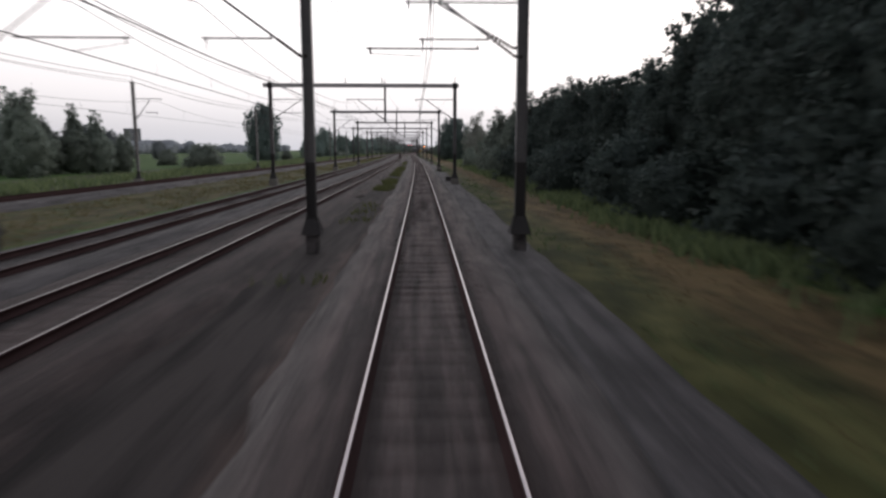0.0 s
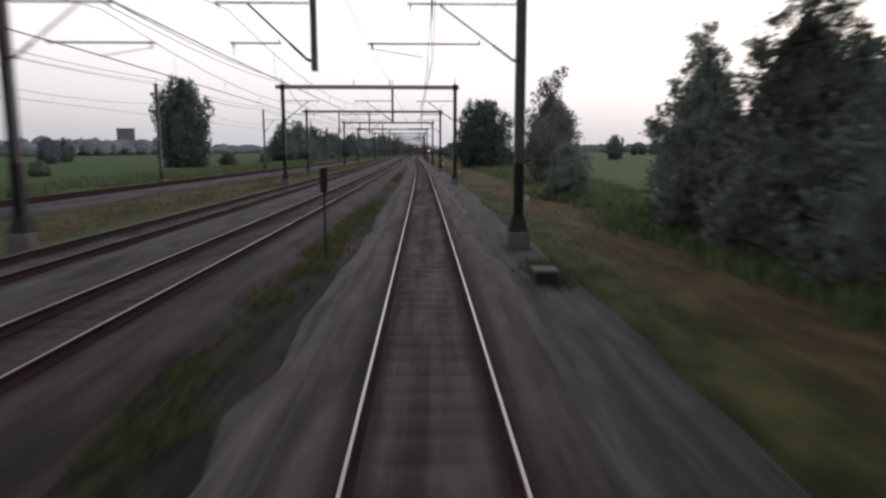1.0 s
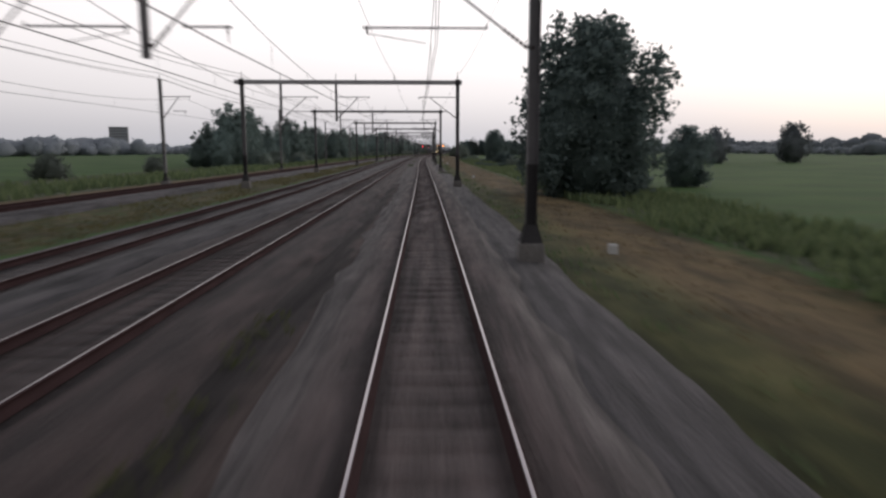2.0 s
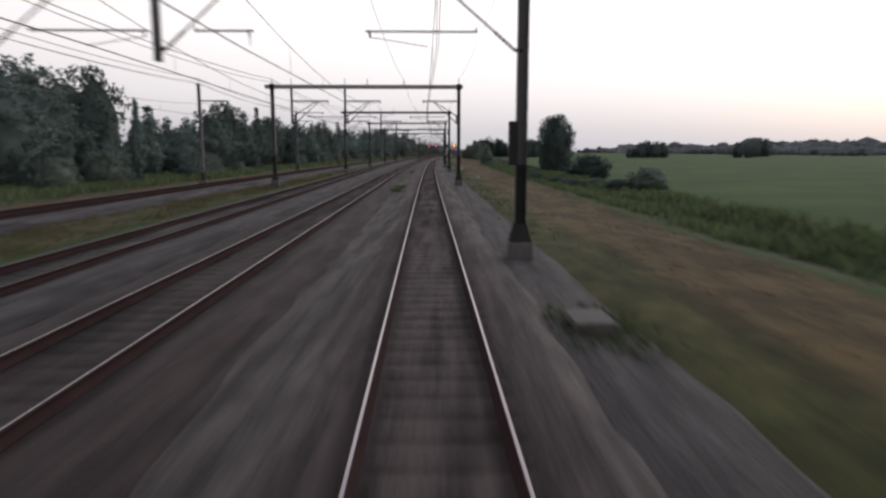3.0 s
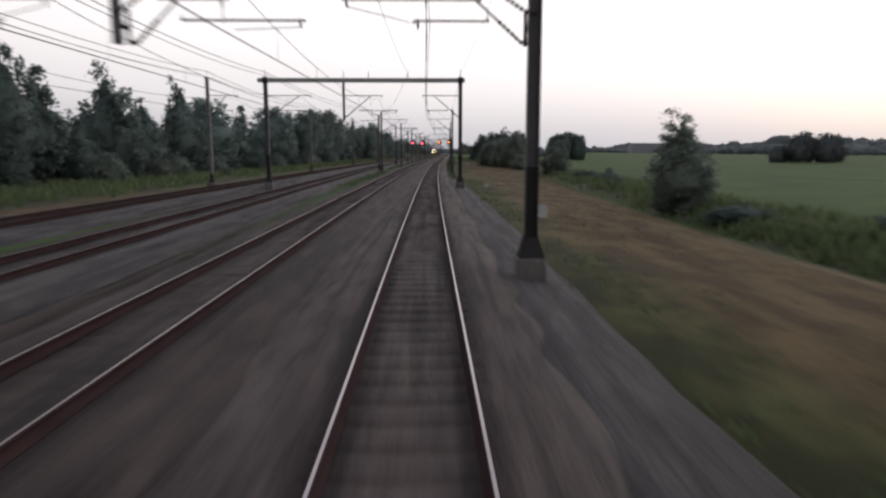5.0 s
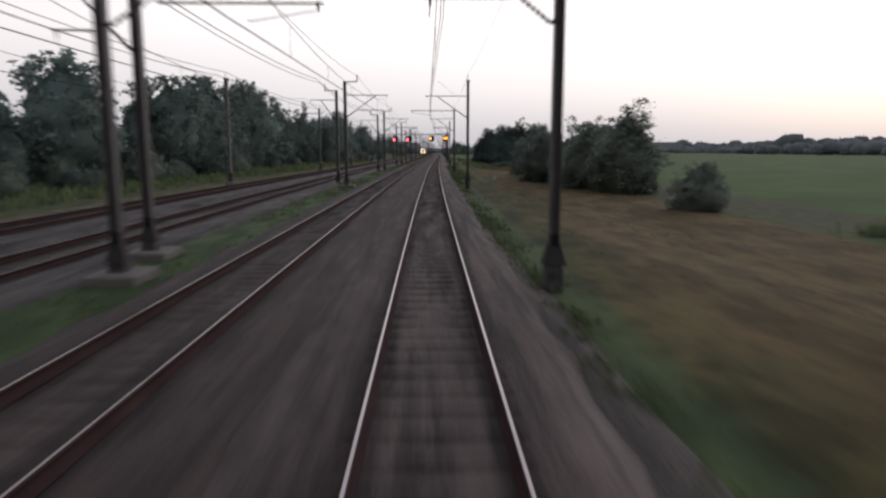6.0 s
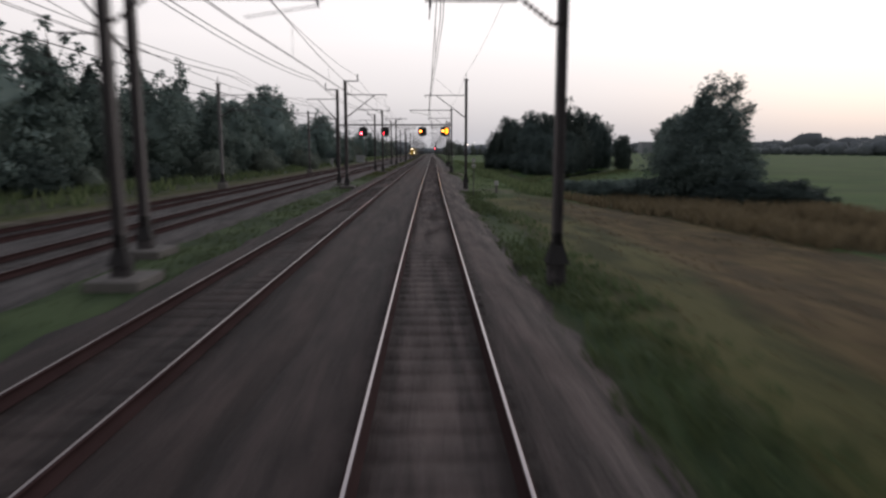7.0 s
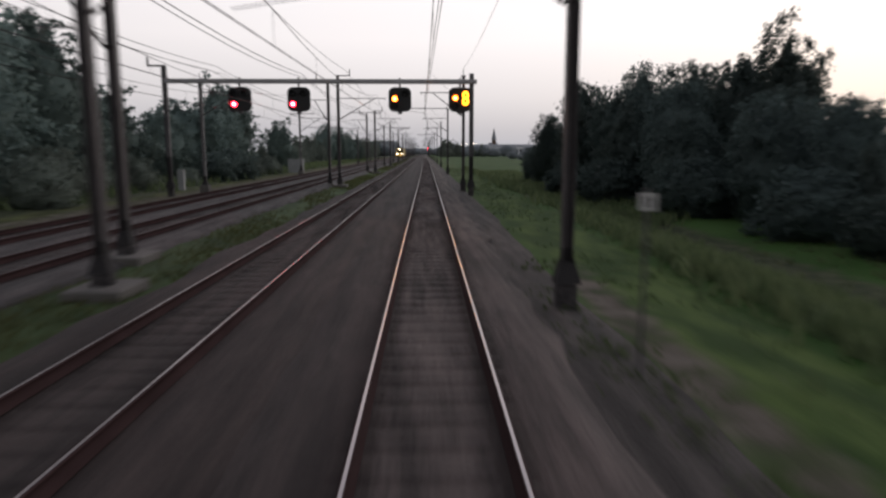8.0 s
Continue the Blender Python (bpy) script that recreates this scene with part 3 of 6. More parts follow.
def build_path():
    s = np.arange(-40, 1000, 1.6)
    prof = np.array([(1.75, -0.42), (2.1, -0.36), (2.6, -0.37), (3.1, -0.40), (3.45, -0.44), (3.75, -0.56)])
    rng = np.random.default_rng(7)
    wide = np.interp(s, [-40, 440, 500, 590, 614, 650, 1000], [1.0, 1.0, 0.30, 0.26, 0.85, 0.8, 0.5])
    wob = 0.12 * np.sin(s * 0.21) + 0.1 * np.sin(s * 0.57) + rng.normal(0, 0.05, len(s))
    q = 1.75 + (prof[None, :, 0] - 1.75) * (wide + wob * 0.28)[:, None]
    q = q + 0.95 * bell(s, 357, 377, 9)[:, None] * np.array([0, 0.5, 0.9, 1, 1, 1])[None, :]
    z = prof[None, :, 1] + rng.normal(0, 0.012, q.shape)
    x, y = plan(np.repeat(s[:, None], len(prof), 1), q)
    n = len(prof)
    k = (np.arange(len(s) - 1)[:, None] * n + np.arange(n - 1)[None, :]).ravel()
    ob = sheet("service_path", np.stack([x, y, z], -1).reshape(-1, 3), np.stack([k, k + 1, k + n + 1, k + n], 1), M_PATH, smooth=True)
    att = ob.data.attributes.new("edge", "FLOAT", "POINT")
    att.data.foreach_set("value", np.repeat(np.interp(s, [-40, 440, 500, 1000], [0, 0, 1, 1]), n).astype(np.float32))
    tagged(ob, "grey grit service path between ballast and grass", "path", kind="structure")


build_path()

# ---- overhead line ----
MAST_S = [20.0, 59.3, 99.7, 139.0, 176.1, 214.0, 255.5, 296.0, 334.5, 371.8, 410.6, 449.0, 488.6, 528.8, 567.8, 606.8, 644.6, 682.7]
MAST_Q = [2.95, 3.02, 2.95, 2.94, 2.87, 2.78, 2.58, 2.67, 2.84, 2.81, 2.68, 2.55, 2.77, 2.96, 2.88, 2.84, 2.70, 2.78]
while MAST_S[-1] < 1130:
    MAST_S.append(MAST_S[-1] + 39.0)
    MAST_Q.append(2.85)
LEG_Q = {1: -13.3, 2: -12.7, 3: -12.5, 4: -16.6, 5: -15.2, 6: -15.8, 7: -13.8, 8: -12.5, 9: -12.7, 10: -13.0, 11: -13.2}
DROP_Q = {1: (-3.2,), 2: (-3.4,), 3: (-2.7,), 4: (-7.5, -11.9), 5: (-7.4, -12.0), 6: (-7.4, -12.1), 7: (-7.4, -12.1), 8: (-7.2,), 9: (-7.2,),
          10: (-6.9,), 11: (-6.9,)}
BEAM_Z = 8.31
PAIR_Y = {12: (0.6, 4.0), 13: (-0.8, 4.3), 14: (-0.1, 4.2), 15: (-0.5, 4.1), 16: (1.2, 5.5), 17: (5.6, 7.4)}
PAIR_Q = {12: (-7.35, -8.05), 13: (-7.05, -8.5), 14: (-7.05, -8.35), 15: (-6.85, -8.15), 16: (-6.95, -8.4), 17: (-7.5, -8.6)}


def mast_bmesh(top, foot=0.25, wide=0.30, deep=0.26):
    """An H-section post."""
    bm = fresh()
    t, a, b = 0.03, wide / 2, deep / 2
    outline = [(-a, -b), (-a + t, -b), (-a + t, -0.012), (a - t, -0.012), (a - t, -b), (a, -b), (a, b), (a - t, b), (a - t, 0.012), (-a + t, 0.012), (-a + t, b), (-a, b)]
    low, high = [[bm.verts.new((x, y, z)) for x, y in outline] for z in (foot, top)]
    for n in range(12):
        bm.faces.new((low[n], low[(n + 1) % 12], high[(n + 1) % 12], high[n]))
    bm.faces.new(high)
    bm.faces.new(low[::-1])
    return bm


def add_mast(parent, q, top, block=True, spike=True, dark=2.3, y=0.0, steel=None, wide=0.30, foot_size=1.0):
    """Post, tarred foot with gusset plates, concrete footing."""
    sub = []
    fw = foot_size * wide / 0.30
    bm = mast_bmesh(top, dark, wide)
    sub.append(part("post", bm, steel or M_MAST, parent))
    bm = mast_bmesh(dark, 0.1, wide)
    for sx in (-1, 1):
        for sy in (-1, 1):
            vs = [bm.verts.new(c) for c in ((sx * 0.13 * fw, sy * 0.10, 0.75 * fw), (sx * 0.31 * fw, sy * 0.24 * fw, 0.12), (sx * 0.13 * fw, sy * 0.10, 0.12))]
            bm.faces.new(vs)
    bmesh.ops.create_cone(bm, cap_ends=True, segments=4, radius1=0.42 * fw, radius2=0.2 * fw, depth=0.5 * fw,
                          matrix=Matrix.Translation((0, 0, 0.11 + 0.25 * fw)) @ Matrix.Rotation(radians(45), 4, "Z"))
    sub.append(part("foot", bm, M_MAST_DARK, parent, "black tarred steel foot"))
    if block:
        bm = fresh()
        bmesh.ops.create_cone(bm, cap_ends=True, segments=4, radius1=0.60, radius2=0.47, depth=1.65,
                              matrix=Matrix.Translation((0, 0, -0.71)) @ Matrix.Rotation(radians(45), 4, "Z"))
        bmesh.ops.bevel(bm, geom=list(bm.edges), offset=0.03, segments=1, affect="EDGES")
        sub.append(part("footing", bm, M_CONCRETE, parent, "grey concrete footing"))
    else:
        bm = fresh()
        box(bm, -0.2, 0.2, -0.2, 0.2, -1.3, 0.11, 0.05)
        sub.append(part("footing", bm, M_PATH, parent, "dirty concrete footing"))
    if spike:
        bm = fresh()
        tube(bm, (0, 0, top), (0, 0, top + 0.55), 0.025, 0.02, 6)
        box(bm, -0.19, 0.19, -0.16, 0.16, top - 0.06, top + 0.02, 0.01)
        sub.append(part("mast_cap", bm, M_MAST, parent))
    for ob in sub:
        ob.matrix_basis = pose(q * K, y * K, 0)


def insulator(bm, a, b, r=0.06):
    """A row of sheds along a rod."""
    a, b = Vector(a), Vector(b)
    axis = (b - a).normalized()
    side = axis.cross(Vector((0, 1, 0))).normalized()
    up = axis.cross(side)
    rings = []
    for i in range(13):
        c, w = a.lerp(b, i / 12), (r if i % 2 else 0.03)
        rings.append([bm.verts.new(c + side * (w * math.cos(n * math.pi / 4)) + up * (w * math.sin(n * math.pi / 4))) for n in range(8)])
    for p, q in zip(rings, rings[1:]):
        for n in range(8):
            bm.faces.new((p[n], p[(n + 1) % 8], q[(n + 1) % 8], q[n]))


def add_cantilever(parent, q, track_c, y=0.0, up=0.0, far=True, root_up=0.0, low=5.92):
    """Bracket arms from a post at q to the wires over the track at track_c."""
    d = 1 if track_c > q else -1
    end = track_c + d * 0.55
    low0, low1 = (q + d * 1.25, track_c + d * 1.75) if far else (q + d * 1.0, track_c + d * 0.15)
    bm = fresh()
    tube(bm, (q, y, 7.1 + up), (end, y, 7.1 + up), 0.034)
    strut_top = (track_c - d * 0.45, y, 7.06 + up)
    root = Vector((q + d * 0.2, y, 5.42 + root_up))
    way = Vector(strut_top) - root
    tube(bm, root + way * 0.30, strut_top, 0.034)
    tube(bm, (low0, y, low), (low1, y, low), 0.03)
    tube(bm, (end - d * 0.1, y, 7.1 + up), (end - d * 0.1, y, 6.9 + up), 0.02)
    tube(bm, (low1 - d * 0.12, y, low + 0.04), (low1 - d * 0.12, y, low - 0.17), 0.03)
    tube(bm, (low1 - d * 0.12, y, low - 0.15), (track_c + d * 0.05, y, 5.52), 0.013)
    tube(bm, (low0 + d * 0.05, y, low), (low0 + d * 0.05, y, low + 0.12), 0.02)
    arm = part("bracket_arm", bm, M_TUBE, parent, "grey tubular bracket")
    bm = fresh()
    insulator(bm, root, root + way * 0.30)
    tube(bm, (q, y, 5.42 + root_up), root, 0.05)
    part("insulator", bm, M_INSULATOR, arm, "brown ribbed insulator")


def stay_wires(parent, q, top):
    bm = fresh()
    tube(bm, (q, 0.05, top - 0.2), (q * 0.4, 0.05, 7.15), 0.008, None, 4)
    part("stay", bm, M_WIRE, parent)


def add_beam(parent, q0, q1, z, size=0.17):
    bm = fresh()
    box(bm, q0 - 0.6, q1 + 0.35, -size, size, z - 0.17, z + 0.17, 0.03)
    part("beam", bm, M_BEAM, parent, "pale galvanised crossbeam")
    for q in (q0, q1):
        bm = fresh()
        box(bm, q - 0.2, q + 0.2, -0.22, 0.22, z - 0.24, z + 0.24, 0.02)
        tube(bm, (q, 0, z + 0.25), (q, 0, z + 0.85), 0.03, 0.02, 6)
        part("beam_clamp", bm, M_MAST_DARK, parent, "dark clamp with a spike on the beam end")


def add_dropper(parent, q, z):
    bm = fresh()
    box(bm, q - 0.09, q + 0.09, -0.09, 0.09, 5.1, z - 0.17)
    tube(bm, (q, 0, z + 0.17), (q, 0, z + 0.75), 0.03, 0.02, 6)
    part("hanger_post", bm, M_MAST, parent, "steel post hanging from the beam")


PORTAL_LABEL = "steel overhead line portal across three tracks on tarred feet"
for k in range(1, 12):
    s = MAST_S[k]
    portal = thing("catenary_portal", at(s, 0), PORTAL_LABEL, "catenary portal", "overhead line portals")
    add_mast(portal, MAST_Q[k], BEAM_Z, spike=False)
    add_mast(portal, LEG_Q[k], BEAM_Z, spike=False)
    add_beam(portal, LEG_Q[k], MAST_Q[k], BEAM_Z)
    c1, c2 = float(track_q(1, s)), float(track_q(2, s))
    double = 7 <= k <= 10
    far = k % 2 == 0
    jobs = [(MAST_Q[k], 0.0, far), (DROP_Q[k][0], c1, not far)]
    jobs.append((DROP_Q[k][1] if len(DROP_Q[k]) > 1 else LEG_Q[k], c2, far))
    for q in DROP_Q[k]:
        add_dropper(portal, q, BEAM_Z)
    for q, c, fr in jobs:
        add_cantilever(portal, q, c, -0.25 if double else 0.0, 0.0, fr, 0.35 if double else 0.0, 6.05 if double else 5.92)
        if double:
            d = 1 if c > q else -1
            bm = fresh()
            tube(bm, (q + d * 0.2, 0.15, 5.1), (q + d * 0.2, 0.15, 5.9), 0.045)
            box(bm, min(q, q + d * 0.2), max(q, q + d * 0.2), 0.1, 0.2, 5.45, 5.55)
            part("root_bracket", bm, M_MAST_DARK, portal, "dark bracket for two struts")
            add_cantilever(portal, q, c, 0.55, -0.05, not fr, -0.2, 5.74)
    for q in (c1 + 2.6, c1 - 0.6):
        bm = fresh()
        tube(bm, (q, 0, BEAM_Z + 0.15), (q, 0, BEAM_Z + 0.7), 0.035, 0.025, 6)
        part("wire_stub", bm, M_MAST, portal)

MAST_LABEL = "dark steel overhead line mast with bracket over the own track"
for k, (s, q) in enumerate(zip(MAST_S, MAST_Q)):
    if 1 <= k <= 11:
        continue
    mast = thing("catenary_mast", at(s, q), MAST_LABEL, "catenary mast", "single line masts")
    add_mast(mast, 0, 8.35, block=False, dark=2.3 if k < 12 else 0.8, steel=M_MAST if k < 12 else M_MAST_BROWN, wide=0.32 if k < 12 else 0.21, foot_size=1.0 if k < 12 else 1.2)
    add_cantilever(mast, 0, -q, 0, 0, k % 2 == 1)
    if k == 0:
        add_cantilever(mast, 0, -q, 0.6, 0.0, True, 0.35, 5.74)
    stay_wires(mast, -q + 0.4, 8.6)
    if k == 0:
        m1 = thing("catenary_mast", at(s, -3.45), "dark steel overhead line mast between two tracks", "catenary mast", "single line masts")
        add_mast(m1, 0, 8.35, block=False)
        add_cantilever(m1, 0, float(track_q(1, s)) + 3.45, 0, 0, False)
        m2 = thing("catenary_mast", at(s, -13.2), "steel overhead line mast standing in the grass strip", "catenary mast", "single line masts")
        add_mast(m2, 0, 8.35, block=False)
        add_cantilever(m2, 0, float(track_q(2, s)) + 13.2, 0, 0, True)
        continue
    c1, c2 = float(track_q(1, s)), float(track_q(2, s))
    for (qq, top, c, y, d) in ((PAIR_Q.get(k, (-7.1, -8.55))[0], 9.0 if k == 17 else 8.2, c1, PAIR_Y.get(k, (1.0, 5.0))[0], 1), (PAIR_Q.get(k, (-7.1, -8.55))[1], 8.8 if k == 17 else 7.95, c2, PAIR_Y.get(k, (1.0, 5.0))[1], -1)):
        m = thing("catenary_mast", at(s + y, qq), "dark steel mast with bracket and feeder arm in the grass strip", "catenary mast", "paired masts")
        add_mast(m, 0, top, block=False, spike=False, dark=0.8, steel=M_MAST_BROWN, wide=0.23)
        bm = fresh()
        box(bm, -0.55, 0.65, -0.75, 0.75, -0.9, -0.14, 0.05)
        part("pad", bm, M_CONCRETE, m, "pale concrete pad")
        bm = fresh()
        box(bm, min(0, d), max(0, d), -0.04, 0.04, top - 0.08, top)
        box(bm, d - 0.04, d + 0.04, -0.04, 0.04, top - 0.08, top + 0.5)
        part("feeder_bracket", bm, M_MAST, m, "L-shaped feeder bracket")
        add_cantilever(m, 0, c - qq, 0, 0, (k % 2 == 0) == (d > 0))

for k, s in enumerate(MAST_S[:24]):
    off = float(np.interp(s, [570, 600], [1.9, 3.15]))
    q = float(track_q(3, s)) - off
    mast = thing("catenary_mast", at(s, q), "grey steel mast beside the outer track and the shrubs", "catenary mast", "outer track masts")
    add_mast(mast, 0, 8.5 if s < 590 else 8.0, block=True, dark=0.8, steel=M_MAST_GREY, wide=0.22)
    add_cantilever(mast, 0, off, 0, 0, k % 2 == 0)
    if 7 <= k <= 10:
        add_cantilever(mast, 0, off, 0.6, 0.0, k % 2 == 1, 0.3, 5.75)


def wire_path(points, r):
    """A thin three-sided wire through points (plan x, y, z)."""
    p = np.array(points)
    ang = np.array([0.5, 2.6, 4.7])
    v = (p[:, None, :] + np.stack([np.cos(ang) * r, np.zeros(3), np.sin(ang) * r], -1)[None]).reshape(-1, 3)
    i = np.arange(len(p) - 1)[:, None] * 3
    f = np.concatenate([np.concatenate([i + j, i + (j + 1) % 3, i + 3 + (j + 1) % 3, i + 3 + j], 1) for j in range(3)])
    return v, f


def line_points(q_of, z_top, sag, stagger=0.0, per=8, first=-1, phase=0):
    pts = []
    s_all = [MAST_S[0] - 39.0] + MAST_S
    for k in range(len(s_all) - 1):
        for j in range(per):
            u = j / per
            s = s_all[k] * (1 - u) + s_all[k + 1] * u
            st = stagger * (1 if (k + phase) % 2 else -1) * (1 - 2 * u)
            x, y = plan(s, q_of(s) + st)
            top = float(z_top(s)) if callable(z_top) else z_top
            pts.append((float(x), float(y), top - sag * 4 * u * (1 - u)))
    return pts


def overhead(i, label):
    line = thing("overhead_line", Matrix.Identity(4), label, "overhead wire", "overhead lines")
    q_of = lambda s: float(track_q(i, s))
    v, f = wire_path(line_points(q_of, 6.9, 0.95, 0.18, 8, phase=i), 0.014)
    sheet("messenger_wire", v, f, M_WIRE, line)
    for dq in (-0.03, 0.03):
        v, f = wire_path(line_points(lambda s: q_of(s) + dq, 5.5, 0.0, 0.22, 4, phase=i), 0.010)
        sheet("contact_wire", v, f, M_WIRE, line)
    vs, fs, n = [], [], 0
    s_all = [MAST_S[0] - 39.0] + MAST_S
    for k in range(len(s_all) - 1):
        for u in (0.15, 0.32, 0.5, 0.68, 0.85):
            s = s_all[k] * (1 - u) + s_all[k + 1] * u
            st = 0.2 * (1 if (k + i) % 2 else -1) * (1 - 2 * u)
            x, y = plan(s, q_of(s) + st)
            x, y = float(x), float(y)
            z = 6.9 - 0.95 * 4 * u * (1 - u)
            vs += [(x - 0.006, y, 5.5), (x + 0.006, y, 5.5), (x + 0.006, y, z), (x - 0.006, y, z)]
            fs.append((n, n + 1, n + 2, n + 3))
            n += 4
    tagged(sheet("dropper_wire", vs, fs, M_WIRE, line), kind="stuff")


for i in range(4):
    overhead(i, "thin dark contact and messenger wires over a track")


def feeder(q_of, z, r, label, sag=0.5):
    v, f = wire_path(line_points(q_of, z, sag, 0, 8), r)
    line = thing("feeder_wire", Matrix.Identity(4), label, "overhead wire", "feeder wires")
    sheet("wire", v, f, M_WIRE, line)


leg_s = [MAST_S[k] for k in range(0, 24)]
leg_q = [LEG_Q.get(k, -13.2 if k == 0 else -9.5) for k in range(0, 24)]


def leg_top(s):
    return np.interp(s, [449.0, 491.0], [8.95, 8.48])


def stub_top(s):
    return np.interp(s, [449.0, 489.0], [8.95, 8.7])


feeder(lambda s: float(np.interp(s, leg_s, leg_q)), leg_top, 0.024, "dark feeder cable along the portal legs")
feeder(lambda s: float(np.interp(s, leg_s, leg_q)) + 0.22, lambda s: leg_top(s) - 0.3, 0.020, "thin dark feeder cable under the leg tops", 0.6)
stub_q = [float(track_q(1, s)) + 2.6 for s in leg_s]
feeder(lambda s: float(np.interp(s, leg_s, [q if s < 470 else -6.1 for q, s in zip(stub_q, leg_s)])), stub_top, 0.016, "thin return wire along the beam stubs")
feeder(lambda s: float(np.interp(s, leg_s, MAST_Q[:24])), 8.9, 0.011, "thin earth wire along the mast tops")
for dq, z, r in ((0.0, 9.0, 0.022), (-0.55, 8.75, 0.018), (0.5, 8.45, 0.016)):
    feeder(lambda s: float(track_q(3, s)) - 1.9 + dq, z, r, "dark feeder cable along the outer masts")

# ---- signal gantry ----
GS = 679.0
gantry = thing("signal_gantry", at(GS, 0), "grey signal gantry spanning four tracks on two posts", "signal gantry")
for q, top in ((-18.3, 8.6), (3.14, 8.1)):
    add_mast(gantry, q, top, block=False, spike=False)
bm = fresh()
box(bm, -18.3, 3.5, -0.2, 0.2, 7.38, 7.68, 0.04)
part("beam", bm, M_BEAM, gantry, "pale galvanised crossbeam")
bm = fresh()
box(bm, -19.4, -18.3, -0.06, 0.06, 8.5, 8.62)
box(bm, -19.44, -19.34, -0.06, 0.06, 8.5, 9.15)
part("feeder_bracket", bm, M_MAST, gantry)


def lamp_lens(parent, x, z, lens, core):
    """A domed lens, lit with a hot core or dark, under a hood that is open below."""
    for name, m, r, deep, base in (("lens", lens, 0.185, 0.07, 0.0), ("lamp_core", core, 0.115, 0.03, -0.062)):
        if m is None:
            continue
        bm = fresh()
        bmesh.ops.create_uvsphere(bm, u_segments=20, v_segments=10, radius=1.0)
        bmesh.ops.delete(bm, geom=[v for v in bm.verts if v.co.z < -0.01], context="VERTS")
        for v in bm.verts:
            v.co = Vector((x + v.co.x * r, base - v.co.z * deep, z + v.co.y * r))
        part(name, bm, m, parent, "" if m is M_BLACK else "lit signal lens" if name == "lens" else "white-hot middle of the lens")
    bm = fresh()
    r = bmesh.ops.create_circle(bm, segments=20, radius=0.26)
    for v in r["verts"]:
        v.co = Vector((x + v.co.x, 0.0, z + v.co.y))
    ext = bmesh.ops.extrude_edge_only(bm, edges=[e for e in bm.edges if (e.verts[0].co.z + e.verts[1].co.z) / 2 > z - 0.05])
    for g in ext["geom"]:
        if isinstance(g, bmesh.types.BMVert):
            g.co.y -= 0.26
    part("hood", bm, M_BLACK, parent, "black lamp hood")


def signal_beam(place, colour, watts):
    """The narrow beam that a signal lamp throws down its track."""
    lamp = new("signal_beam", bpy.data.lights.new("signal_beam", "SPOT"))
    lamp.data.energy, lamp.data.color, lamp.data.shadow_soft_size = watts, colour, 0.1 * K
    lamp.data.spot_size, lamp.data.spot_blend = radians(34), 0.6
    lamp.matrix_basis = place @ pose(0, 0, 0, -84, 0, 0)


def backplate(head, x, z):
    bm = fresh()
    box(bm, -x, x, 0.0, 0.12, -z, z)
    vert = [e for e in bm.edges if abs(e.verts[0].co.y - e.verts[1].co.y) > 0.05]
    bmesh.ops.bevel(bm, geom=vert, offset=x * 0.5, segments=6, affect="EDGES", profile=0.5)
    return part("backplate", bm, M_BLACK, head, "black backplate with rounded corners")


def signal_head(q, red, lx, lz, number=None):
    head = thing("railway_signal", at(GS, q, 6.3), "black signal head with lit " + ("red" if red else "yellow") + " lamp under the gantry",
                 "railway signal", "gantry signals")
    plate = backplate(head, 0.80, 0.84)
    lamp_lens(plate, lx, lz, M_RED if red else M_YELLOW, M_RED_CORE if red else M_YELLOW_CORE)
    lamp_lens(plate, lx, 0.35 if red else -0.48, M_BLACK, None)
    if not number:
        lamp_lens(plate, 0.36, 0.35, M_BLACK, None)
    signal_beam(at(GS - 0.4, q + lx, 6.3 + lz), (1.0, 0.02, 0.03) if red else (1.0, 0.30, 0.03), 75.0)
    bm = fresh()
    box(bm, -0.06, 0.06, 0.06, 0.14, 0.82, 1.5)
    part("hanger", bm, M_MAST, head)
    bm = fresh()
    box(bm, -0.16, 0.16, 0.0, 0.2, -1.0, -0.8, 0.03)
    part("cable_box", bm, M_MAST, head)
    if number:
        cu = bpy.data.curves.new("digit", "FONT")
        cu.body, cu.size, cu.extrude, cu.offset = number, 1.35 * K, 0.01 * K, 0.02 * K
        cu.align_x, cu.align_y = "CENTER", "CENTER"
        cu.materials.append(M_DIGIT)
        t = new("speed_digit", cu)
        t.parent, t.matrix_basis = head, pose(0.38 * K, -0.10 * K, 0.03 * K, 90, 0, 0) @ Matrix.Diagonal((0.76, 1, 1, 1))
        tagged(t, "lit yellow digit eight")


signal_head(-13.15, True, -0.40, -0.35)
signal_head(-9.02, True, -0.42, -0.33)
signal_head(-1.92, False, -0.36, 0.05)
signal_head(2.33, False, -0.33, 0.10, "8")


def post_signal(s, q, high):
    """A signal on its own post, far up the line."""
    sig = thing("railway_signal", at(s, q, -0.5), "slim post signal with lit red lamp far up the line", "railway signal", "far post signals")
    bm = fresh()
    tube(bm, (0, 0.16, -0.3), (0, 0.16, high + 0.4), 0.08, 0.07, 8)
    part("pole", bm, M_MAST, sig)
    bm = fresh()
    box(bm, -0.4, 0.4, 0.0, 0.12, high - 0.8, high + 0.8, 0.05)
    plate = part("backplate", bm, M_BLACK, sig, "black backplate with rounded corners")
    lamp_lens(plate, 0.0, high - 0.3, M_RED, M_RED_CORE)
    lamp_lens(plate, 0.0, high + 0.3, M_BLACK, None)


post_signal(1005, 2.3, 5.0)

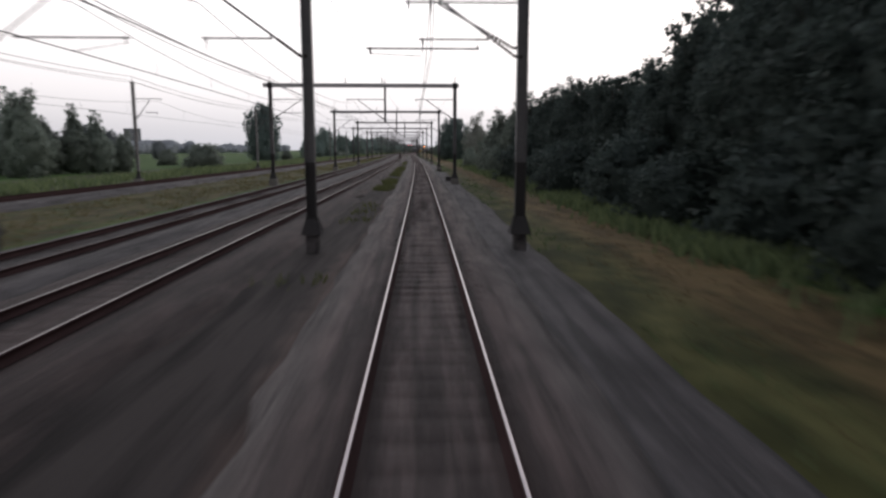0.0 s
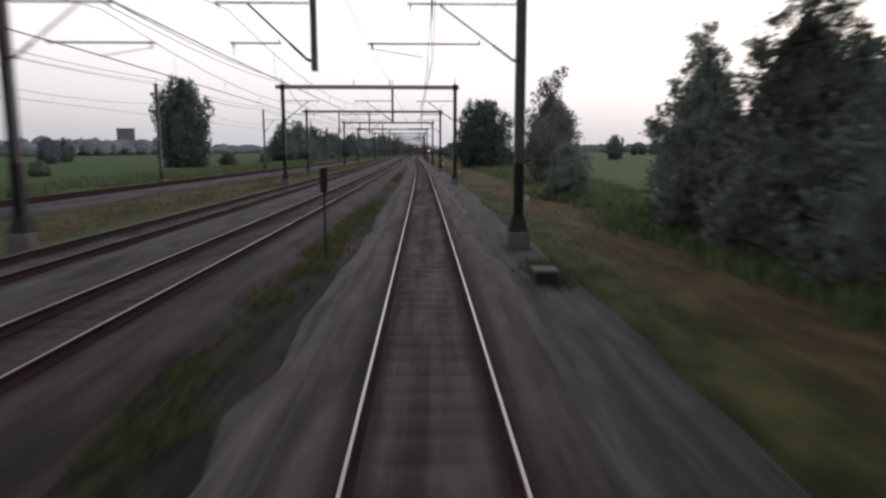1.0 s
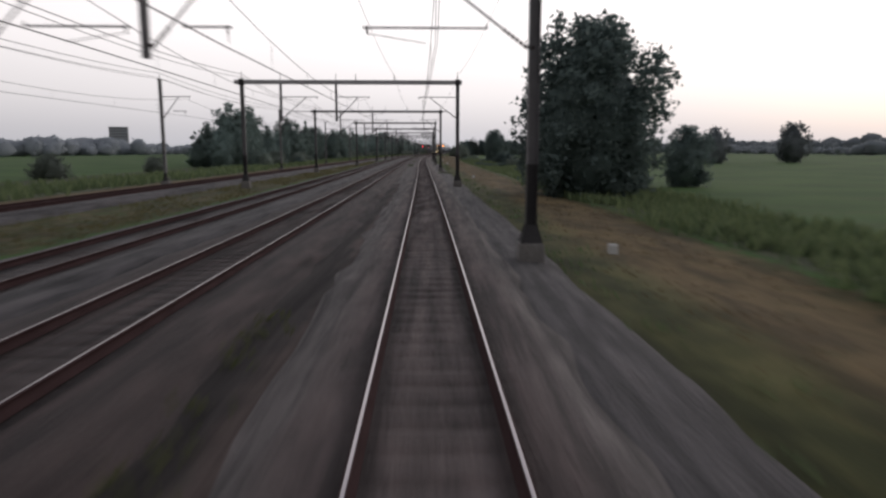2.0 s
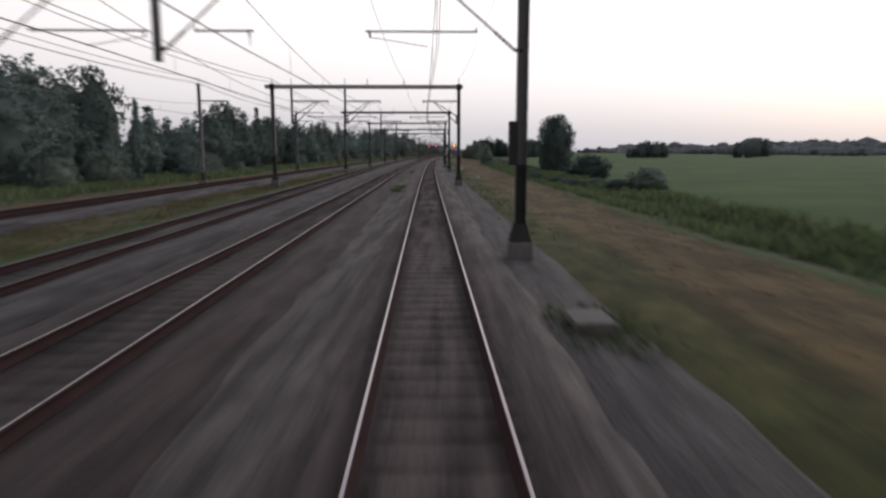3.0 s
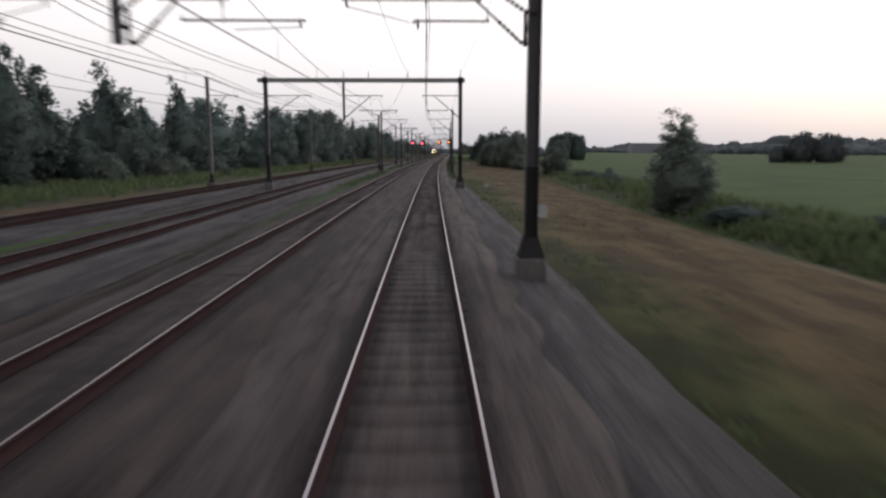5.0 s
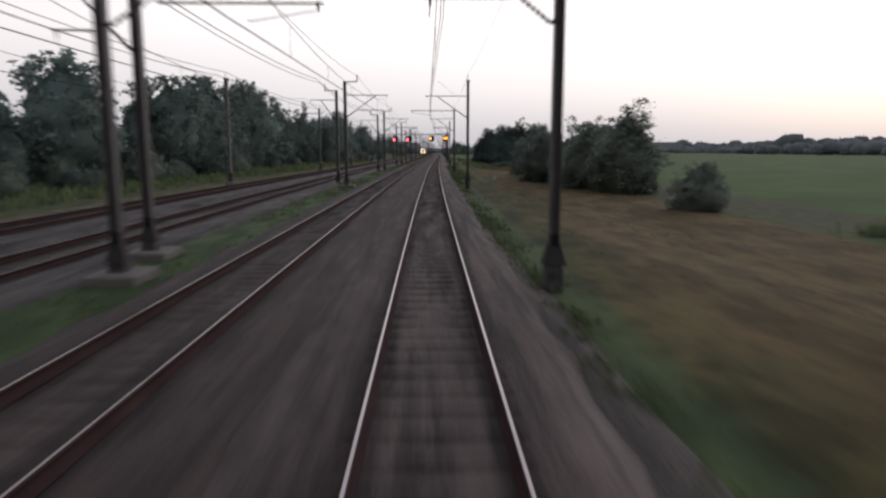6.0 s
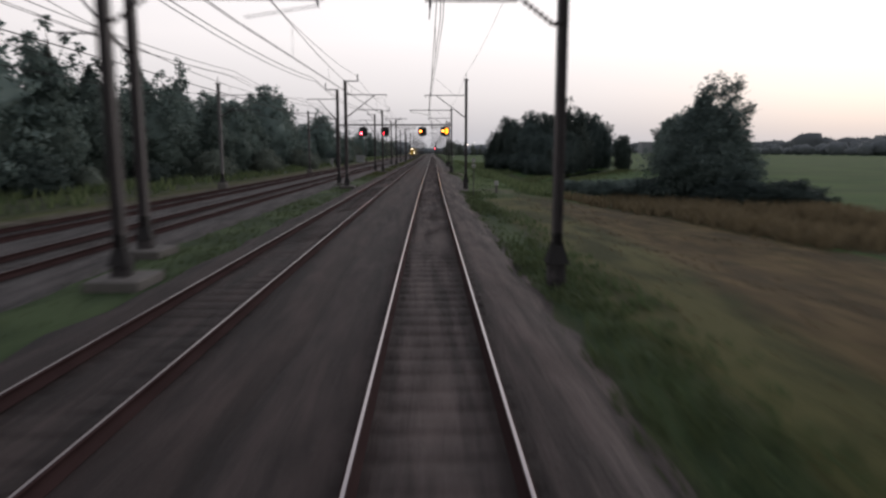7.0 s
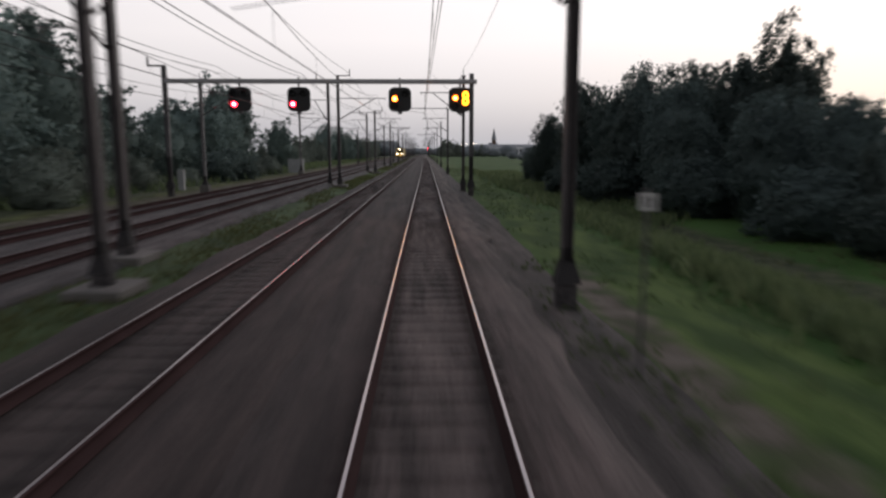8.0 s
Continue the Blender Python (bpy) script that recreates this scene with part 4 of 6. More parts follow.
# ---- trees and shrubs ----


def leaf_cards(points, size, rng, corners=3):
    """One leaf spray at every point, turned at random."""
    n = len(points)
    a = rng.normal(size=(n, 3))
    a /= np.linalg.norm(a, axis=1, keepdims=True)
    b = np.cross(a, rng.normal(size=(n, 3)))
    b /= np.linalg.norm(b, axis=1, keepdims=True)
    w = (size * rng.uniform(0.55, 1.4, n))[:, None]
    p = np.asarray(points)
    if corners == 3:
        v = np.stack([p - a * w * 0.5 - b * w * 0.35, p - a * w * 0.4 + b * w * 0.4, p + a * w * 0.65], 1)
    else:
        v = np.stack([p - a * w * 0.5, p - b * w * 0.35, p + a * w * 0.5, p + b * w * 0.35], 1)
    return v.reshape(-1, 3), np.arange(corners * n).reshape(-1, corners)


def outline(kind, u):
    """Half width of a crown, as a share of its radius, at the share u of its height."""
    if kind == "tall":
        return 0.95 * min(1.0, 0.45 + 1.6 * u) * (1.0 - max(0.0, u - 0.35) / 0.65 * 0.86)
    if kind == "bush":
        return math.sqrt(max(0.03, 1 - (u * 0.98) ** 2.4))
    if kind == "airy":
        return (0.62 + 0.40 * math.sin(math.pi * min(1.0, u * 1.1))) * (1.0 - max(0.0, u - 0.55) / 0.45 * 0.62)
    if kind == "open":
        return (0.80 + 0.24 * math.sin(math.pi * min(1.0, u * 1.3))) * (1.0 - max(0.0, u - 0.30) / 0.70 * 0.72)
    return math.sqrt(max(0.02, 1 - abs(2 * u - 0.86) ** 2.6 * 0.72))


def crown_lobes(rng, height, radius, base, kind, lobes):
    """Bunches of twigs that follow the crown's outline, then smaller ones that break its edge: centres and radii."""
    h = height - base
    cs, rs = [], []
    leaders = rng.uniform(-0.5, 0.5, (4, 2)) * radius
    for i in range(lobes):
        u = min(0.985, (i + rng.uniform(0.2, 0.8)) / lobes)
        env = outline(kind, u) * radius
        r = radius * rng.uniform(0.17, 0.30) * (0.62 + 0.38 * env / radius)
        a = i * 2.39996 + rng.uniform(-0.7, 0.7)
        out = max(0.0, env * rng.uniform(0.70, 1.06) - r * 0.6)
        c = np.array([out * math.cos(a), out * math.sin(a), base + u * h])
        if kind in ("open", "airy") and u > 0.45:
            lead = 1.6 if kind == "open" else 2.0
            c[:2] = c[:2] * (1.0 if kind == "open" else 0.7) + leaders[i % 4] * (u - 0.45) * lead
            c[2] -= h * 0.10 * (i % 4) * (u - 0.45) * lead * 1.2
        c[2] = min(max(c[2], base + r * 0.5), height - r * 0.8)
        cs.append(c)
        rs.append(r)
    for i in range(lobes // 2):
        j = int(rng.integers(lobes // 5, lobes))
        way = rng.normal(size=3)
        way[2] = abs(way[2]) * 1.2
        way[:2] += cs[j][:2] / radius * 0.8
        way /= np.linalg.norm(way)
        r = rs[j] * rng.uniform(0.30, 0.55)
        c = cs[j] + way * rs[j] * rng.uniform(0.9, 1.35)
        c[2] = min(c[2], height - r * 0.4)
        cs.append(c)
        rs.append(r)
    return np.array(cs), np.array(rs)


def crown_heart(rng, height, radius, base, kind):
    """The dense heart of a crown: an uneven body inside its outline."""
    rings, sides = 9, 11
    top = {"open": 0.80, "airy": 0.74, "tall": 0.80}.get(kind, 0.88)
    wide = {"open": 0.60, "airy": 0.55, "tall": 0.50}.get(kind, 0.66)
    h = height - base
    v = []
    for i in range(rings + 1):
        u = top * i / rings
        w = outline(kind, u) * radius * wide * math.sqrt(max(0.02, 1 - (i / rings) ** 4))
        for j in range(sides):
            a = (j + 0.5 * (i % 2)) * 2 * math.pi / sides
            k = w * (1 + rng.normal(0, 0.16))
            v.append((k * math.cos(a), k * math.sin(a), base + h * (u + rng.normal(0, 0.018)) + (0.1 if i == 0 else 0)))
    v.append((0, 0, base + h * (top + 0.01)))
    f = []
    for i in range(rings):
        for j in range(sides):
            p, q, k = i * sides, (i + 1) * sides, (j + 1) % sides
            f += [(p + j, p + k, q + k), (p + j, q + k, q + j)]
    p, last = rings * sides, len(v) - 1
    f += [(p + j, p + (j + 1) % sides, last) for j in range(sides)]
    return np.array(v), np.array(f)


def crown_mesh(rng, height, radius, base, kind, lobes, leaves, size):
    """A dense heart under a coat of single leaf sprays that lean outward."""
    cs, rs = crown_lobes(rng, height, radius, base, kind, lobes)
    cv, cf = crown_heart(rng, height, radius, base, kind)
    spread = np.array([radius, radius, (height - base) * 0.5])
    mid = np.array([0, 0, base + (height - base) * 0.40])
    cn = (cv - mid) / spread + rng.normal(0, 0.12, cv.shape)
    # sprays, bunched round twigs on the skin of every bunch
    n, per = len(cs), 14
    d = rng.normal(size=(n, per, 3))
    d /= np.linalg.norm(d, axis=2, keepdims=True)
    twig = (cs[:, None, :] + d * rs[:, None, None] * rng.uniform(0.35, 1.0, (n, per, 1))).reshape(-1, 3)
    tr = np.repeat(rs * (0.20 if kind in ("round", "bush") else 0.26), per) * rng.uniform(0.6, 1.4, n * per)
    home = np.repeat(np.arange(n), per)
    pick = rng.choice(n * per, leaves, p=tr ** 2 / np.sum(tr ** 2))
    p = twig[pick] + rng.normal(0, 1.0, (leaves, 3)) * tr[pick][:, None]
    p[:, 2] = np.maximum(p[:, 2], 0.06)
    out = (p - cs[home[pick]]) / rs[home[pick]][:, None] * 0.42 + (p - mid) / spread * 0.7 + rng.normal(0, 0.40, (leaves, 3))
    out /= np.linalg.norm(out, axis=1, keepdims=True)
    # a second coat straight on the heart
    k = leaves // 3
    pick = cf[rng.integers(0, len(cf), k)]
    a, b, c = cv[pick[:, 0]], cv[pick[:, 1]], cv[pick[:, 2]]
    wa, wb = rng.uniform(0, 1, (2, k, 1))
    wa, wb = np.where(wa + wb > 1, 1 - wa, wa), np.where(wa + wb > 1, 1 - wb, wb)
    skin = a * wa + b * wb + c * (1 - wa - wb)
    away = (skin - mid) / spread
    away /= np.linalg.norm(away, axis=1, keepdims=True) + 1e-6
    skin = skin + away * radius * rng.uniform(0.0, 0.09, (k, 1))
    p = np.concatenate([p, skin])
    away = away + rng.normal(0, 0.45, (k, 3))
    out = np.concatenate([out, away / np.linalg.norm(away, axis=1, keepdims=True)])
    v, f = leaf_cards(p, size, rng)
    tri = v.reshape(-1, 3, 3)
    flat = np.cross(tri[:, 1] - tri[:, 0], tri[:, 2] - tri[:, 0])
    back = np.sum(flat * out, 1) < 0
    f[back] = f[back][:, ::-1]
    return np.concatenate([v, cv]), np.concatenate([f, cf + len(v)]), np.concatenate([np.repeat(out, 3, 0), cn]), cs[:lobes]


def make_tree(name, kind, height, radius, base, leaf, size, leaves, lobes, seed, label, category):
    """One tree or shrub: tapered trunk with limbs, and a clumpy crown."""
    rng = np.random.default_rng(seed)
    tree = thing(name, pose(0, 0, -60), label, category)
    v, f, lean, cs = crown_mesh(rng, height, radius, base, kind, lobes, leaves, size)
    bm = fresh()
    bend = rng.normal(0, 0.03 * height, 2)
    top = Vector((bend[0], bend[1], height * 0.88))
    mid = Vector((bend[0] * 0.3, bend[1] * 0.3, height * 0.4))
    r0 = 0.018 * height + 0.04
    stems = [(Vector((0, 0, -0.4)), mid, r0 * 1.25, r0 * 0.7), (mid, top, r0 * 0.7, r0 * 0.14)]
    if kind == "bush":
        stems = [(Vector((0, 0, -0.3)), Vector(tuple(c)), r0 * 0.55, r0 * 0.15) for c in cs[::4]]
    else:
        for c in cs[::4]:
            c = Vector(tuple(c))
            at_h = max(0.10, min(0.95, (c.z - 0.2 * height) / height))
            root = mid * (at_h / 0.4) if at_h < 0.4 else mid.lerp(top, (at_h - 0.4) / 0.6)
            stems.append((root, c, r0 * 0.32 * (1.1 - at_h), r0 * 0.07))
    for a, b, ra, rb in stems:
        if (b - a).length > 0.05:
            tube(bm, a, b, ra, rb, 5)
    part("trunk", bm, M_BARK, tree, "brown bark trunk and limbs")
    crown = sheet("crown", v, f, leaf, tree, "leafy crown", smooth=True)
    lean /= np.linalg.norm(lean, axis=1, keepdims=True)
    crown.data.normals_split_custom_set_from_vertices(lean.tolist())
    return tree


KINDS = {
    "round": [make_tree("tree", "round", 10, 4.6, 0.2, M_LEAF_MID, 0.34, 7000, 60, 11 + i, "dense round-crowned dark green tree", "tree") for i in range(2)],
    "fine": [make_tree("tree", "round", 10, 4.6, 0.1, M_LEAF_MID, 0.27, 14000, 90, 15, "broad round-crowned dark green tree", "tree")],
    "willow": [make_tree("tree", "open", 12, 3.7, 0.0, M_LEAF_WILLOW, 0.25, 7500, 64, 81 + i, "bushy grey-green willow tree", "tree") for i in range(2)],
    "tall": [make_tree("tree", "tall", 11, 2.4, 0.6, M_LEAF_WOOD, 0.25, 3600, 40, 21 + i, "slender upright tree with airy grey-green leaves", "tree") for i in range(3)],
    "open": [make_tree("tree", "open", 11, 3.1, 0.2, M_LEAF_WILLOW, 0.20, 11000, 70, 31 + i, "loose bushy tree with grey-green leaves", "tree") for i in range(3)],
    "airy": [make_tree("tree", "airy", 11, 3.2, 0.2, M_LEAF_BROWN, 0.19, 10000, 70, 131 + i, "loose ragged tree with olive brown leaves", "tree") for i in range(2)],
    "near": [make_tree("tree", "open", 12, 3.7, 0.0, M_LEAF_SHADE, 0.23, 9500, 70, 37 + i, "tall dark green tree at the wood's edge", "tree") for i in range(3)],
    "dome": [make_tree("tree", "round", 10, 4.6, 0.1, M_LEAF_DARK, 0.25, 9500, 70, 55 + i, "dense broad dark green tree by the pond", "tree") for i in range(2)],
    "wood": [make_tree("tree", "open", 12, 3.4, 0.0, M_LEAF_WOOD, 0.32, 3800, 50, 41 + i, "tall dark green tree at the wood's edge", "tree") for i in range(4)],
    "billow": [make_tree("tree", "round", 12, 3.9, 0.0, M_LEAF_WOOD, 0.32, 4200, 56, 141 + i, "dense rounded dark green tree of the wood", "tree") for i in range(3)],
    "back": [make_tree("tree", "open", 12, 3.6, 0.0, M_LEAF_WOOD, 0.55, 1500, 34, 45 + i, "dark green tree standing back in the wood", "tree") for i in range(3)],
    # meadow trees far off take the leaf colour with haze in it
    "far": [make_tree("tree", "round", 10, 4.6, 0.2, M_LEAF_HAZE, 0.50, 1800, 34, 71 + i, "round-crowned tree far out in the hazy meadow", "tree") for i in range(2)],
    "bush": [make_tree("shrub", "bush", 3.2, 2.3, 0.0, M_LEAF_WILLOW, 0.16, 3200, 40, 51 + i, "rounded grey-green willow shrub", "shrub") for i in range(3)],
    "lone": [make_tree("tree", "open", 10, 4.3, 0.0, M_LEAF_MID, 0.22, 14000, 90, 173, "broad bushy dark green tree with an uneven top", "tree")],
    "deep": [make_tree("tree", "round", 12, 4.0, 0.0, M_LEAF_SHADE, 0.40, 3200, 44, 181 + i, "dense deep green tree standing back in the wood", "tree") for i in range(2)],
    "under": [make_tree("shrub", "bush", 3.0, 2.5, 0.0, M_LEAF_SHADE, 0.19, 2600, 36, 191 + i, "dense deep green shrub at the wood's foot", "shrub") for i in range(2)],
    "thicket": [make_tree("shrub", "bush", 3.0, 2.4, 0.0, M_LEAF_DARK, 0.18, 2800, 40, 161 + i, "dense very dark green shrub", "shrub") for i in range(2)],
    "scrub": [make_tree("shrub", "bush", 3.0, 2.5, 0.0, M_LEAF_MID, 0.19, 2600, 36, 61 + i, "dense dark green shrub", "shrub") for i in range(3)]}
HEIGHTS = {"billow": 12.0, "airy": 11.0, "fine": 10.0, "dome": 10.0, "willow": 12.0, "back": 12.0, "near": 12.0, "far": 10.0, "round": 10.0, "tall": 11.0, "open": 11.0, "wood": 12.0, "bush": 3.2, "scrub": 3.0, "thicket": 3.0, "lone": 10.0, "deep": 12.0, "under": 3.0}
tree_rng = random.Random(5)


def plant(kind, s, q, height, widen=1.0, group="", label=""):
    proto = tree_rng.choice(KINDS[kind])
    f = height / HEIGHTS[kind]
    z = float(ground_z(np.array(float(s)), np.array(float(q)))) - 0.03
    m = at(s, q, z, tree_rng.uniform(0, 360)) @ Matrix.Diagonal((f * widen, f * widen, f, 1))
    ob = copy_thing(proto, m)
    return tagged(ob, label, "", group)


# beside the own track
plant("fine", 207.5, 12.4, 12.9, 0.99, label="large round dark green tree beside the verge")
plant("airy", 146.6, 13.3, 11.8, 1.08, label="tall ragged grey-green tree beside the verge")
plant("bush", 123.5, 9.9, 3.9, 0.75)
plant("round", 218, 24.3, 5.6, 0.9)
for s, q, h in ((104, 11.6, 4.6), (99, 11.2, 4.4), (94, 11.5, 4.2)):
    plant("bush", s, q, h, 0.9)
for s, q, h, w in ((107, 12.0, 8.6, 1.0), (112, 13.8, 9.0, 0.95), (101, 12.6, 9.4, 1.1), (95, 13.4, 10.2, 1.0), (89, 14.0, 10.6, 1.0), (104, 14.4, 9.0, 1.1)):
    plant("open", s, q, h, w, "shrubby trees by the verge")
for s, q, h, w in ((84, 14.2, 10.8, 0.95), (78, 14.8, 10.6, 1.0), (72, 14.2, 10.4, 1.0), (66, 14.8, 10.2, 1.0), (60, 14.2, 9.8, 1.0), (54, 14.8, 9.4, 1.0), (48, 14.4, 8.8, 0.95),
                   (42, 14.8, 9.2, 0.9), (36, 14.6, 10.2, 0.9), (29, 15, 12, 0.95), (24, 14.5, 13, 1.0), (18, 15, 14, 1.0), (11, 15, 14, 1.0), (4, 15, 14, 1.0)):
    plant("near", s, q, h, w, "trees of the lineside wood")
for s, q, h, w in ((86, 20, 9, 1.2), (64, 27, 16.8, 0.9), (47, 25, 19, 1.1), (38, 23, 18, 1.1), (28, 22, 17, 1.2), (18, 21, 18, 1.2),
                   (8, 21, 17, 1.2), (76, 20, 9.5, 1.2), (66, 20.5, 9.5, 1.2), (56, 20, 10, 1.2), (46, 20, 11, 1.2), (-4, 16, 15, 1.2), (-14, 16, 15, 1.2)):
    plant("deep", s, q, h, w * 0.9, "trees of the lineside wood")
for s, q, h in ((109, 16.2, 8.2), (104, 16.6, 8.6), (98, 16.4, 9.2), (106, 18.6, 8.0)):
    plant("back", s, q, h, 1.15, "shrubby trees by the verge")
for s, h in ((92, 9.6), (86, 9.8), (80, 9.8), (74, 10.3), (68, 10.2), (62, 9.9), (56, 9.5), (50, 9.2), (44, 9.0), (38, 9.4), (32, 11.0), (26, 12.0)):
    plant("deep", s, 17.4 + 0.5 * math.sin(s), h, 1.0, "trees of the lineside wood")
for i, s in enumerate(np.arange(-6, 84, 7.0)):
    plant("under", float(s), 12.2 + 0.8 * math.sin(i * 2.1), 3.2 + 1.2 * math.sin(i * 1.3) ** 2, 1.0, "shrubs along the wood")
plant("fine", 341, 19.8, 8.9, 0.78, label="lone bushy tree between verge and meadow")
plant("thicket", 318.5, 19.9, 2.9, 1.35, label="wide dark shrub at the meadow's edge")
plant("bush", 294.4, 19.3, 2.0, 1.6)
for s, q, h, w in ((434.6, 15.5, 6.2, 1.3), (489, 17.5, 5.4, 1.6)):
    plant("willow", s, q, h, w)
for s, q, h, w in ((526, 15.4, 7.4, 1.6), (532, 13.8, 6.4, 1.7), (538, 15.2, 6.8, 1.6), (544.5, 11.4, 6.0, 1.5), (549, 12.4, 6.0, 1.6), (560, 15, 6.2, 1.6), (550, 15.6, 5.6, 1.7), (554, 17.2, 5.8, 1.7),
                   (544, 17.8, 5.4, 1.7), (541, 14.2, 5.2, 1.6), (565, 12.4, 5.2, 1.4)):
    plant("willow", s, q, h, w, "bushy trees by the dry verge", "low bushy grey-green tree beside the dry verge")
plant("bush", 509.8, 14.9, 2.7, 0.9)
plant("lone", 597.5, 18.4, 8.6, 1.0, label="solitary bushy tree at the meadow's edge")
plant("lone", 598.6, 20.5, 7.0, 0.95, label="lower bushy tree grown into its taller neighbour at the meadow's edge")
for s, q, h, w in ((714, 15.4, 8.4, 0.72), (722, 14.8, 4.6, 0.9), (706, 17.6, 11.6, 0.62), (698, 21.6, 12.3, 0.62), (690, 23.6, 11.5, 0.66), (684, 25.0, 11.3, 0.66), (695, 18.2, 9.8, 0.72), (682, 19.4, 9.2, 0.76),
                   (668, 19.2, 7.0, 0.82), (674, 22.6, 8.0, 0.8), (664, 21.0, 6.4, 0.82), (671, 24.9, 7.2, 0.76), (706, 24, 9.5, 0.8), (677, 18.0, 6.6, 0.9), (666, 23.0, 5.6, 0.9), (699, 35.4, 12.0, 0.6), (701, 33.2, 12.8, 0.6), (700, 38.0, 10.2, 0.62)):
    plant("dome", s, q, h, w, "trees round the pond")
for s, q, h, w in ((680, 26.1, 14.2, 0.78), (682, 28.6, 12.6, 0.8), (699, 15.6, 8.8, 0.9), (688, 17.0, 8.6, 0.9), (660, 19.2, 4.4, 1.0)):
    plant("near", s, q, h, w, "trees round the pond")
for s, q, h in ((661, 17.4, 3.2), (672, 16.6, 3.6), (684, 14.6, 3.4), (694, 13.4, 3.0), (655.5, 17.6, 2.4)):
    plant("thicket", s, q, h, 1.1, "shrubs round the pond")
grove_rng = random.Random(31)
for i in range(14):
    u = i / 13
    h = 10.3 + 1.5 * math.sin(math.pi * min(1.0, u * 1.08)) + grove_rng.uniform(-0.5, 0.7)
    plant("billow", 688 + grove_rng.uniform(-2.5, 2.5), 47.2 + 14.0 * u + grove_rng.uniform(-0.4, 0.4), h, grove_rng.uniform(0.74, 0.95), "grove in the meadow", "upright leafy tree of a grove in the meadow")
hedge_rng = random.Random(23)
for i in range(12):
    u = i / 11
    plant("thicket" if i > 4 else "scrub", float(np.interp(u, [0, 0.3, 0.6, 1], [612, 603.5, 596.0, 592.5])) + hedge_rng.uniform(-0.8, 0.8),
          float(np.interp(u, [0, 0.3, 0.6, 1], [12.0, 14.5, 17.6, 22.2])) + hedge_rng.uniform(-0.8, 0.8), hedge_rng.uniform(1.0, 1.4) + 0.8 * u * (1.6 - u), hedge_rng.uniform(1.4, 1.9),
          "dark hedge along the meadow ditch", "low dark green shrub of a ragged hedge")
for i in range(8):
    plant("scrub", 613 + 0.8 * i, 13 + 1.8 * i + hedge_rng.uniform(-0.8, 0.8), hedge_rng.uniform(0.7, 1.3), hedge_rng.uniform(1.4, 2.0),
          "dark hedge along the meadow ditch", "low dark green shrub of a ragged hedge")
plant("round", 693, 40.6, 7.2, 0.72, label="small round tree out in the meadow")
for s, q, h in ((586, 97, 5.0), (588, 100, 5.2), (586, 103, 8.0), (589, 107, 9.0), (586, 111, 8.6), (588, 115, 8.2)):
    plant("far", s, q, h, 0.95, "copse far out in the meadow")
plant("far", 325, 75, 9.4, 0.9, label="lone round tree out in the meadow")
plant("far", 336, 101, 11.0, 0.9, label="lone round tree out in the meadow")
plant("scrub", 222, 19, 4.0, 0.9)
plant("scrub", 214, 16.5, 3.2, 1.0)
for s, q, h, w in ((640, 175, 9.5, 0.8), (644, 183, 10, 0.8), (700, 210, 12, 0.9), (712, 222, 13, 0.9)):
    plant("far", s, q, h, w * 1.1, "scattered meadow trees")
ditch_rng = random.Random(17)
for i in range(34):
    s = 296 + i * 5.4 + ditch_rng.uniform(-2, 2)
    mid = float(np.interp(s, [225, 400, 500], [14.0, 16.2, 19.5]))
    plant("scrub", s, mid + ditch_rng.uniform(-1.6, 3.4), ditch_rng.uniform(0.45, 0.95), ditch_rng.uniform(1.9, 3.0), "low scrub along the ditch", "low scrubby bush in the ditch weeds")
plant("bush", 455, 17.5, 1.1, 0.9)
plant("bush", 478, 22.5, 1.3, 0.8)

# beyond the outer track
plant("fine", 221, -49.8, 18.2, 0.72, label="large old broad tree standing alone in the meadow")
for s, q, h, w in ((95, -56, 12.6, 1.1), (95, -52.5, 8.6, 1.2), (98, -50, 10.0, 1.0), (100, -47.8, 9.2, 1.0), (104, -46.2, 6.6, 1.2), (90, -57, 9.0, 1.3), (84, -49, 11, 1.1), (107, -49.5, 5.5, 1.2)):
    plant("open", s, q, h, w, "clump of trees in the meadow")
for s, q, h, w in ((186, -91, 10.5, 1.0), (194, -95, 10.0, 1.0), (190, -86, 9.0, 0.9), (202, -98, 9.5, 1.0), (252, -95, 6.8, 1.0), (259, -98, 6.5, 1.0), (286, -108, 7.5, 1.0), (236, -100, 6.0, 1.0)):
    plant("far", s, q, h, w * 0.9, "clump of trees in the meadow")
for s, q, h in ((131, -41.5, 4.7), (134, -44, 4.2), (240, -46, 3.2), (170, -52, 2.2), (262, -42, 2.6), (150, -56, 3.6)):
    plant("bush", s, q, h, 1.1)
def grove(places):
    """Single trees that stand out along the edge of the wood."""
    for s, q, h, w in places:
        plant(("billow" if int(s) % 2 else "wood") if w > 0.75 else "tall", s, q, h, w, "wood beyond the outer track")


grove(((404.6, -44.8, 14.4, 0.7), (399.3, -50.7, 15.2, 1.1), (323, -43, 14.2, 0.8), (316, -47, 14.5, 1.1), (330, -50, 15, 1.2), (307.5, -31.0, 9.0, 0.6)))
grove(((404, -31.5, 10.4, 1.0), (399, -34, 10.8, 1.0), (298, -38.8, 13.2, 1.15), (305, -40, 11.8, 1.1), (450, -40, 12.4, 0.95), (455.5, -39.0, 13.0, 0.8),
       (480, -41.6, 14.4, 1.0), (500, -40, 15.0, 1.0)))
